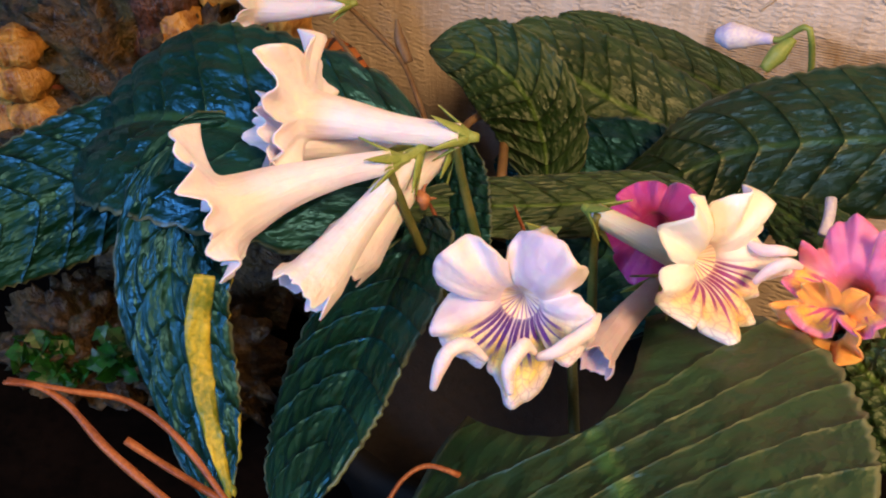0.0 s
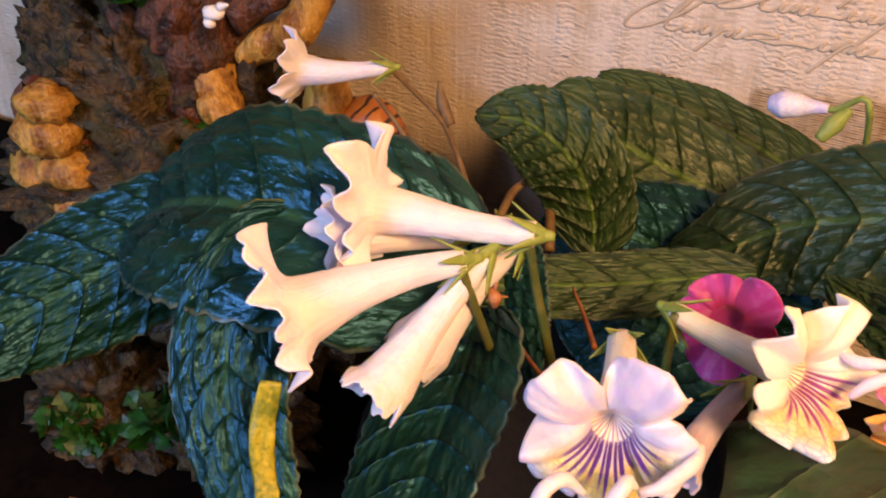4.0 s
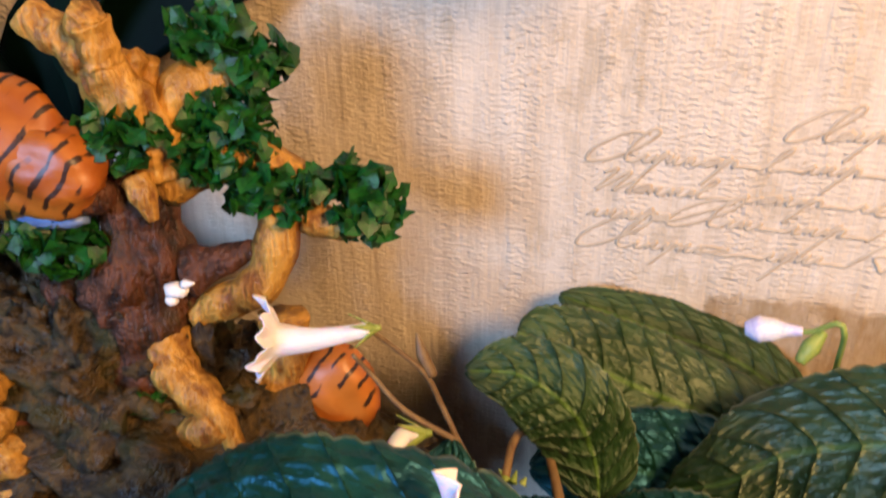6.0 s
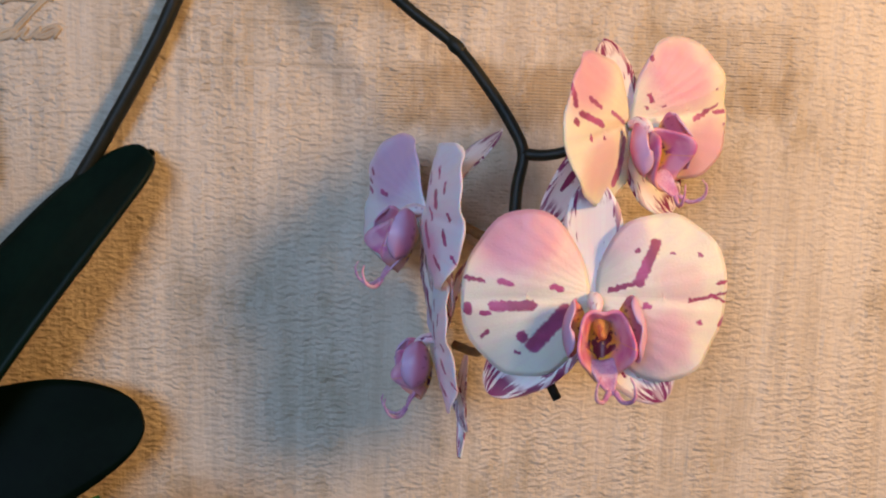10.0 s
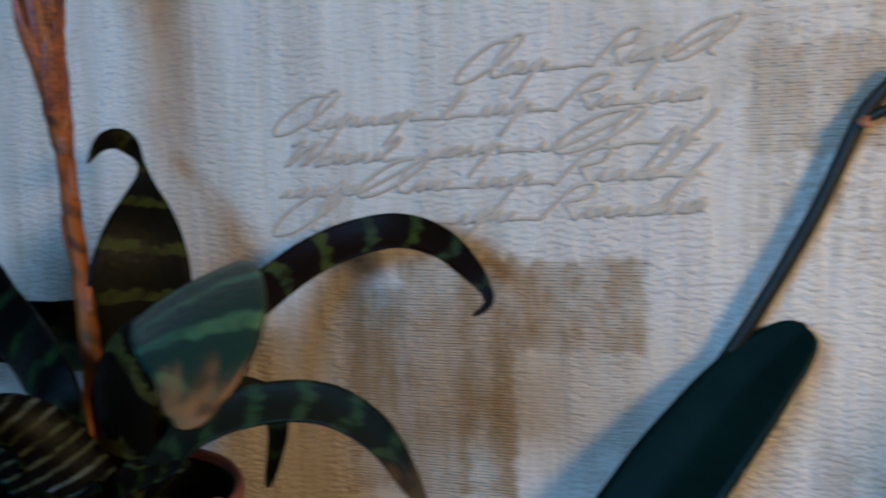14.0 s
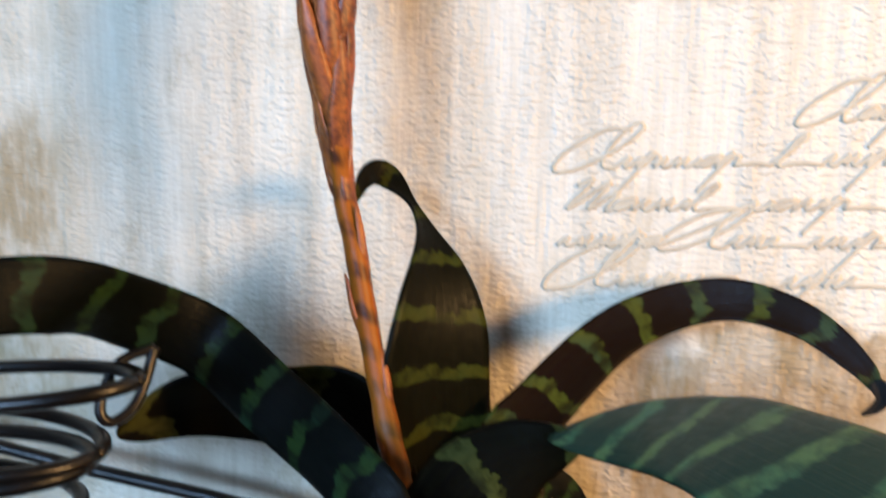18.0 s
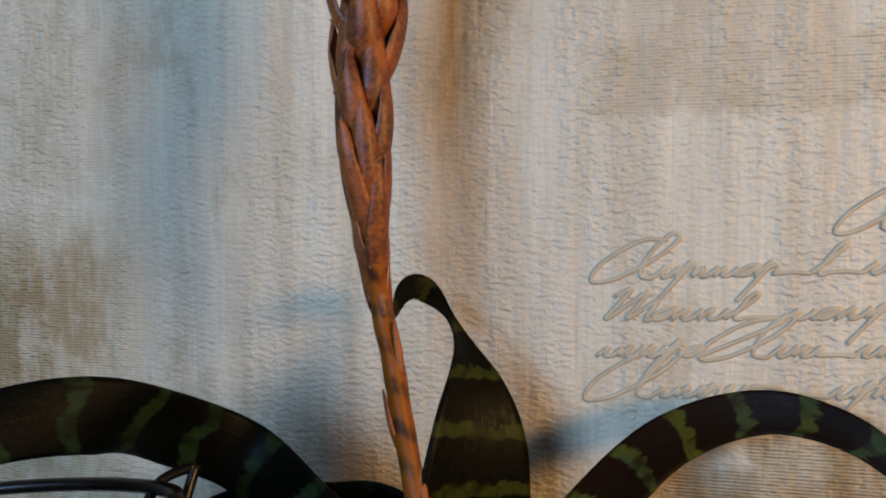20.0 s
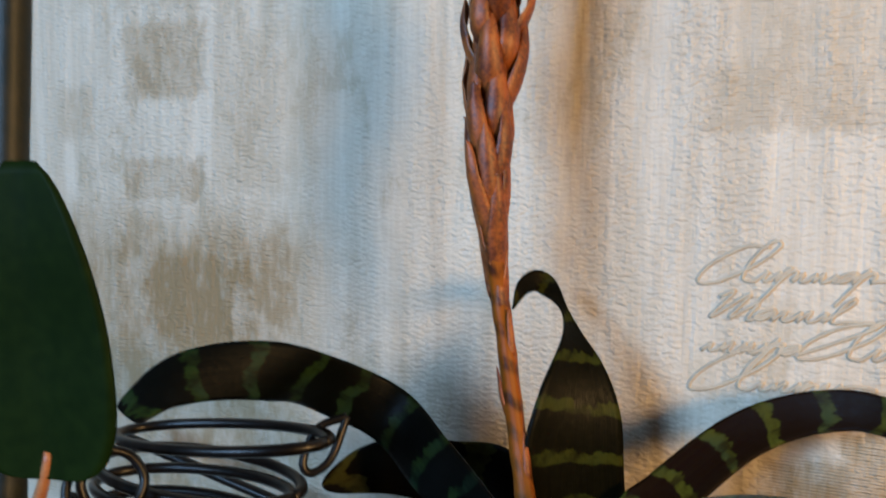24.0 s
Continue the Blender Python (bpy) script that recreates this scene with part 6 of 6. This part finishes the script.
    return col


orchid_flower((-0.080, 0.362, 0.597), (-0.14, -0.96, 0.08), (-0.03, 0, 1.0), 0.0395, M_FRONT, "round open flower, cream and pink with magenta streaks", (-0.02, -0.02), ((0.0, 0.92, 0), (-0.80, -0.76, 0), (0.56, -0.80, 0)), 3)
orchid_flower((-0.0665, 0.378, 0.650), (0.46, -0.88, -0.02), (-0.22, 0, 1.0), 0.0360, M_UPPER, "open flower turned aside, peach pink with magenta flecks", (0.34, 0.20), ((-0.2, 0.72, 0), (-0.95, -0.78, -0.1), (0.50, -0.92, 0)), 13)
orchid_flower((-0.130, 0.392, 0.620), (-0.965, -0.26, 0.05), (0.10, 0, 1.0), 0.0355, M_ASIDE, "flower seen from the side, white, window light painted in as lilac", (0.30, 0.0), ((0.05, 0.78, -0.62), (0.2, -1.1, -0.1), (0.5, -0.9, -0.1)), 23, 0.9)
orchid_flower((-0.124, 0.398, 0.576), (-0.98, -0.10, -0.10), (0.04, 0.1, 1.0), 0.0345, M_ASIDE, "lower flower seen from the side, window light painted in as lilac, purple spots", (-0.25, 0.04), ((0.0, 0.7, -0.3), (-0.3, -0.8, -0.1), (0.3, -0.9, -0.1)), 33, 0.9)
blade("sepal", [(-0.114, 0.397, 0.57), (-0.115, 0.394, 0.56), (-0.115, 0.392, 0.547), (-0.116, 0.39, 0.536)], 0.0035, (-0.6, -0.7, 0.0), M_SEPAL, ORCHID, "narrow dangling sepal with a dark magenta tip", profile="sepal", nu=24, nv=8, cup=0.6, thick=0.0006)

# ---- the bromeliad ----
POT_AT = (-0.456, 0.345, 0.505)
BROM = thing("bromeliad", "banded bromeliad with an orange dry flower spike in a terracotta pot", "potted plant", POT_AT)
lathe("pot", [(0.0, 0.0), (0.038, 0.0), (0.048, 0.066), (0.0515, 0.067), (0.0525, 0.083), (0.0515, 0.0845), (0.0495, 0.083), (0.0475, 0.067), (0.046, 0.064), (0.0, 0.064)], POT_AT, M_POT, BROM, "terracotta-coloured plastic pot", sides=56)
# black sheet over the terracotta inner wall, standing for the shade in there
lathe("pot_inner_shade", [(0.0450, 0.060), (0.0468, 0.0665), (0.0488, 0.0815)], POT_AT, M_BLACKPOT_SHADE, BROM, "black sheet for the shade inside the pot", sides=56)
lathe("soil", [(0.0, 0.006), (0.025, 0.006), (0.0462, 0.0)], (POT_AT[0], POT_AT[1], POT_AT[2] + 0.066), M_SOIL, BROM)
ROOT = (-0.456, 0.345, 0.575)


def strap(points, width, normal, mats=None, label="", root=True, **kw):
    o = dict(profile="strap", nu=56, nv=14, cup=0.22, thick=0.0011, seed=len(BROM.children))
    o.update(kw)
    return blade("leaf", ([ROOT] if root else []) + points, width, normal, mats or M_BAND, BROM, label, **o)


strap([(-0.461, 0.39, 0.598), (-0.46, 0.39, 0.617), (-0.46, 0.387, 0.643), (-0.459, 0.389, 0.666), (-0.462, 0.396, 0.684), (-0.472, 0.409, 0.698), (-0.483, 0.413, 0.707), (-0.487, 0.406, 0.706), (-0.488, 0.398, 0.698)], 0.042, (0.68, -0.72, 0.15), label="upright banded leaf with a curled tip", cup=0.12, profile="upright", root=False, nu=64, waist=(0.76, 0.85, 0.18, 0.08))
strap([(-0.438, 0.383, 0.626), (-0.429, 0.394, 0.637), (-0.413, 0.409, 0.653), (-0.4, 0.416, 0.662), (-0.384, 0.42, 0.668), (-0.368, 0.419, 0.67), (-0.35, 0.411, 0.666), (-0.336, 0.403, 0.656), (-0.331, 0.401, 0.649)], 0.0195, (-0.2, -0.9, 0.35), [M_BAND_RED, M_BAND_RED], "arched banded leaf with a dry curled tip", cup=0.15)
blade("dry_tip", [(-0.332, 0.401, 0.652), (-0.33, 0.399, 0.648), (-0.332, 0.398, 0.645), (-0.336, 0.397, 0.643)], 0.004, (-0.4, -0.8, 0.4), M_SOIL, BROM, "dry black curled tip", profile="bract", nu=14, nv=6, cup=0.5)
strap([(-0.452, 0.352, 0.580), (-0.450, 0.352, 0.604), (-0.443, 0.350, 0.625), (-0.432, 0.348, 0.638), (-0.4205, 0.3445, 0.645), (-0.411, 0.338, 0.650)], 0.041, (-0.35, -0.85, -0.1), M_BAND_FOOT, "dark rolled foot of the broad leaf", cup=-0.22, profile="bract", root=False)
strap([(-0.4215, 0.3445, 0.648), (-0.401, 0.328, 0.658), (-0.387, 0.309, 0.665), (-0.376, 0.291, 0.667), (-0.361, 0.2715, 0.6655), (-0.353, 0.26, 0.6595), (-0.351, 0.252, 0.651), (-0.351, 0.25, 0.647)], 0.0310, (-0.14, -0.55, 0.83), [M_BAND_TOP, M_BAND], "broad leaf bending forwards with a brown tip", cup=-0.12, profile="tapered", nu=64, nv=18, root=False)
strap([(-0.427, 0.345, 0.598), (-0.413, 0.347, 0.613), (-0.394, 0.35, 0.621), (-0.371, 0.351, 0.623), (-0.351, 0.346, 0.616), (-0.334, 0.335, 0.601)], 0.0160, (-0.2, -0.75, 0.6), [M_BAND_OLIVE, M_BAND_OLIVE], "arched narrow olive leaf with faded bands", cup=0.2)
strap([(-0.463, 0.345, 0.618), (-0.475, 0.351, 0.629), (-0.494, 0.363, 0.637), (-0.508, 0.369, 0.644)] + [(-0.531, 0.38, 0.655), (-0.545, 0.366, 0.666), (-0.552, 0.342, 0.676), (-0.562, 0.324, 0.679), (-0.571, 0.307, 0.677), (-0.575, 0.292, 0.669)], 0.0222, (0.1, -0.95, 0.2), [M_BAND_TEAL, M_BAND_TEAL], "arched banded leaf", cup=-0.12, nu=70, profile="wide_end")
strap([(-0.463, 0.317, 0.628), (-0.469, 0.299, 0.638), (-0.473, 0.284, 0.644), (-0.474, 0.267, 0.645), (-0.47, 0.25, 0.644), (-0.465, 0.236, 0.639), (-0.458, 0.224, 0.633)], 0.031, (0.15, -0.58, 0.8), [M_BAND_PALE, M_BAND], "broad banded leaf bending down", cup=-0.1, profile="tongue", root=False)
strap([(-0.462, 0.348, 0.612), (-0.476, 0.361, 0.621), (-0.491, 0.373, 0.632), (-0.507, 0.381, 0.643), (-0.516, 0.383, 0.648)], 0.0105, (-0.2, -0.85, 0.4), M_BAND_TEAL, "narrow greyish banded leaf", cup=0.1)
strap([(-0.463, 0.329, 0.607), (-0.465, 0.302, 0.626), (-0.467, 0.278, 0.637), (-0.467, 0.255, 0.642), (-0.466, 0.235, 0.643), (-0.465, 0.222, 0.639)], 0.0125, (0.1, -0.5, 0.85), M_BAND_TEAL, cup=0.1)
strap([(-0.486, 0.401, 0.623), (-0.514, 0.402, 0.629), (-0.542, 0.393, 0.63), (-0.563, 0.38, 0.622)], 0.031, (-0.05, -0.97, -0.1), M_BAND_FOOT, "blackish leaf against the wall", cup=0.1, profile="sepal")
strap([(-0.439, 0.374, 0.602), (-0.434, 0.385, 0.61), (-0.429, 0.394, 0.613), (-0.421, 0.402, 0.61), (-0.415, 0.404, 0.599), (-0.415, 0.401, 0.587), (-0.416, 0.396, 0.576)], 0.012, (0.2, -0.8, 0.5), M_BAND_TEAL, cup=0.1)
strap([(-0.449, 0.334, 0.589), (-0.454, 0.329, 0.603), (-0.461, 0.323, 0.617), (-0.469, 0.319, 0.626)], 0.031, (0.35, -0.85, 0.3), M_BAND_SHEATH, "zebra-striped sheath leaf", cup=-0.45, profile="strap", nu=70, root=False)
strap([(-0.443, 0.343, 0.59), (-0.439, 0.352, 0.604), (-0.434, 0.357, 0.614), (-0.429, 0.363, 0.625), (-0.427, 0.366, 0.632)], 0.022, (-0.4, -0.8, 0.4), M_BAND_RED, cup=-0.35)
strap([(-0.433, 0.33, 0.594), (-0.424, 0.331, 0.601), (-0.414, 0.332, 0.605), (-0.406, 0.332, 0.608)], 0.012, (-0.3, -0.5, 0.8), M_BAND, cup=0.2)
strap([(-0.442, 0.327, 0.596), (-0.442, 0.309, 0.599), (-0.445, 0.296, 0.597), (-0.447, 0.286, 0.592)], 0.016, (0.1, -0.6, 0.7), M_BAND_TEAL, "short banded leaf over the pot rim", cup=0.1)
blade("dead_leaf", [(-0.428, 0.344, 0.586), (-0.415, 0.348, 0.588), (-0.405, 0.35, 0.589), (-0.4, 0.349, 0.589), (-0.394, 0.343, 0.586)], 0.003, (0, -0.7, 0.7), M_WITHER, BROM, "withered pale leaf", profile="strap", nu=24, nv=6, cup=0.5, ruffle=0.001)
SPIKE = [ROOT] + [(-0.464, 0.364, 0.619), (-0.47, 0.371, 0.637), (-0.477, 0.377, 0.661), (-0.483, 0.381, 0.687), (-0.488, 0.3855, 0.703)] + [(-0.49, 0.384, 0.725), (-0.492, 0.384, 0.749), (-0.493, 0.388, 0.78), (-0.492, 0.387, 0.81), (-0.49, 0.382, 0.838)]
tube("flower_spike", SPIKE, [0.0036, 0.0034, 0.0034, 0.0033, 0.0034, 0.0038, 0.0044, 0.005, 0.004], M_SPIKE, BROM, "mottled orange flower spike", sides=14, n=120, bumpy=0.10)
line = spline(SPIKE, 120)
for k in range(5):
    i = 24 + 9 * k
    c, d = line[i], unit(line[i + 4] - line[i - 4])
    out = unit(np.array([1 if k % 2 else -1, -0.45, 0.0]))
    blade("bract", [c + out * 0.0036, c + d * 0.007 + out * 0.0046, c + d * 0.017 + out * 0.0044], 0.0036, out, M_BRACT, BROM, profile="boat", nu=12, nv=7, cup=-0.75, thick=0.0005)
# the head: overlapping bracts that swell out and hug the axis again at their tips
for k in range(42):
    z = 0.698 + 0.0032 * k
    i = int(np.abs(line[:, 2] - z).argmin())
    c, d = line[i], unit(line[min(i + 5, 119)] - line[i - 5])
    a = 2.4 * k
    out = unit(np.array([math.cos(a), math.sin(a), 0.0]))
    ln = 0.035 + 0.005 * math.sin(k * 1.9)
    girth = [float(np.interp(z + ln * q, (0.700, 0.725, 0.749, 0.78, 0.81, 0.86), (0.0042, 0.0056, 0.0086, 0.0104, 0.0122, 0.0124))) for q in (0.35, 0.7, 1.0)]
    loose = 1.0 + 0.18 * math.sin(k * 3.1)
    blade("bract", [c + out * 0.0030, c + d * ln * 0.35 + out * girth[0] * 0.95, c + d * ln * 0.7 + out * girth[1] * loose, c + d * ln + out * girth[2] * loose * 0.86], 0.0066 + 0.34 * girth[1], out,
          [M_BRACT, M_BRACT_T], BROM, profile="boat", nu=16, nv=9, cup=-0.6, thick=0.0005, ruffle=0.0006, waves=2, seed=k)

# ---- black wire stand with a coiled cradle, beside the pot ----
STAND = thing("wire_plant_stand", "black bent-wire plant stand with a coiled cradle and straight legs", "plant stand", (-0.60, 0.34, TABLE_Z))


def ring(cx, cy, z, rx, ry, tilt=0.0, r=0.0021, part_name="ring"):
    pts = [(cx + rx * math.cos(a), cy + ry * math.sin(a), z + tilt * math.cos(a) * rx) for a in np.linspace(0, 2 * math.pi, 25)]
    return tube(part_name, pts, r, M_WIRE, STAND, sides=8, n=72)


TURNS = [
    ((-0.577, 0.336, 0.651), 0.048, 0.020, 0.10),
    ((-0.58, 0.328, 0.639), 0.044, 0.024, -0.02),
    ((-0.58, 0.325, 0.634), 0.043, 0.022, 0.05),
    ((-0.579, 0.322, 0.625), 0.040, 0.022, 0.0),
]
for (cx, cy, cz), rx, ry, tilt in TURNS:
    ring(cx, cy, cz, rx, ry, tilt)
for pts in ([(-0.536, 0.359, 0.659), (-0.544, 0.352, 0.655), (-0.546, 0.346, 0.644), (-0.543, 0.347, 0.64), (-0.538, 0.352, 0.645), (-0.536, 0.359, 0.659)],
            [(-0.587, 0.286, 0.651), (-0.585, 0.29, 0.656), (-0.579, 0.297, 0.654), (-0.574, 0.299, 0.646), (-0.575, 0.294, 0.638), (-0.582, 0.286, 0.639), (-0.586, 0.284, 0.645), (-0.587, 0.286, 0.651)],
            [(-0.595, 0.295, 0.654), (-0.597, 0.289, 0.647), (-0.596, 0.286, 0.64), (-0.591, 0.287, 0.631), (-0.593, 0.3, 0.627)]):
    tube("loop", pts, 0.0016, M_WIRE, STAND, sides=8, n=40)
for pts in ([(-0.718, 0.405, 0.617), (-0.615, 0.41, 0.598)], [(-0.664, 0.37, 0.589), (-0.609, 0.372, 0.534)], [(-0.688, 0.36, 0.601), (-0.717, 0.36, 0.562)]):
    a, b = np.array(pts[0]), np.array(pts[1])
    e = b + (b - a) * 1.1
    tube("leg", [a, b, e, (e[0] + 0.02, e[1], e[2] - 0.04), (e[0] + 0.02, e[1], TABLE_Z + 0.002)], 0.0026, M_WIRE, STAND, sides=10, n=24)
# the pot's own support
HOLD = thing("pot_stand", "plain black metal stand under the bromeliad pot", "plant stand", (POT_AT[0], POT_AT[1], TABLE_Z))
lathe("plate", [(0.0, -0.004), (0.044, -0.004), (0.046, -0.002), (0.044, 0.0), (0.0, 0.0)], POT_AT, M_WIRE, HOLD)
for k in range(3):
    a = 0.9 + k * 2.0944
    tube("leg", [(POT_AT[0] + 0.036 * math.cos(a), POT_AT[1] + 0.036 * math.sin(a), POT_AT[2] - 0.003), (POT_AT[0] + 0.055 * math.cos(a), POT_AT[1] + 0.055 * math.sin(a), TABLE_Z + 0.002)], 0.003, M_WIRE, HOLD, sides=10, n=6)

# ---- the smooth-leaved plant at the side ----
SIDE = thing("smooth_leaf_plant", "plant with broad smooth green leaves and a dark cane", "potted plant", (-0.60, 0.345, 0.62))
blade("leaf", [(-0.544, 0.235, 0.747), (-0.544, 0.236, 0.727), (-0.543, 0.239, 0.704), (-0.543, 0.24, 0.687), (-0.543, 0.241, 0.668)], 0.041, (0.3, -0.95, 0.1), M_RUBBER_LEAF, SIDE, "smooth broad green leaf", profile="drop", nu=36, nv=14, fold=0.12, thick=0.0012)
tube("leaf_stalk", [(-0.543, 0.241, 0.675), (-0.544, 0.241, 0.67), (-0.547, 0.242, 0.665), (-0.554, 0.244, 0.653)], [0.0012, 0.0016, 0.002], M_BRACT_T, SIDE, "pale leaf stalk", sides=8, n=10)
tube("cut_twig", [(-0.553, 0.298, 0.629), (-0.553, 0.301, 0.635), (-0.553, 0.302, 0.637)], [0.0016, 0.0017, 0.0018], M_BRACT_T, SIDE, "pale twig with a cut end", sides=8, n=8)
tube("cane", [(-0.589, 0.26, 0.641), (-0.61, 0.277, 0.728), (-0.612, 0.281, 0.801), (-0.609, 0.28, 0.852)], 0.006, M_ORCHID_STEM, SIDE, "dark straight cane", sides=12, n=20)
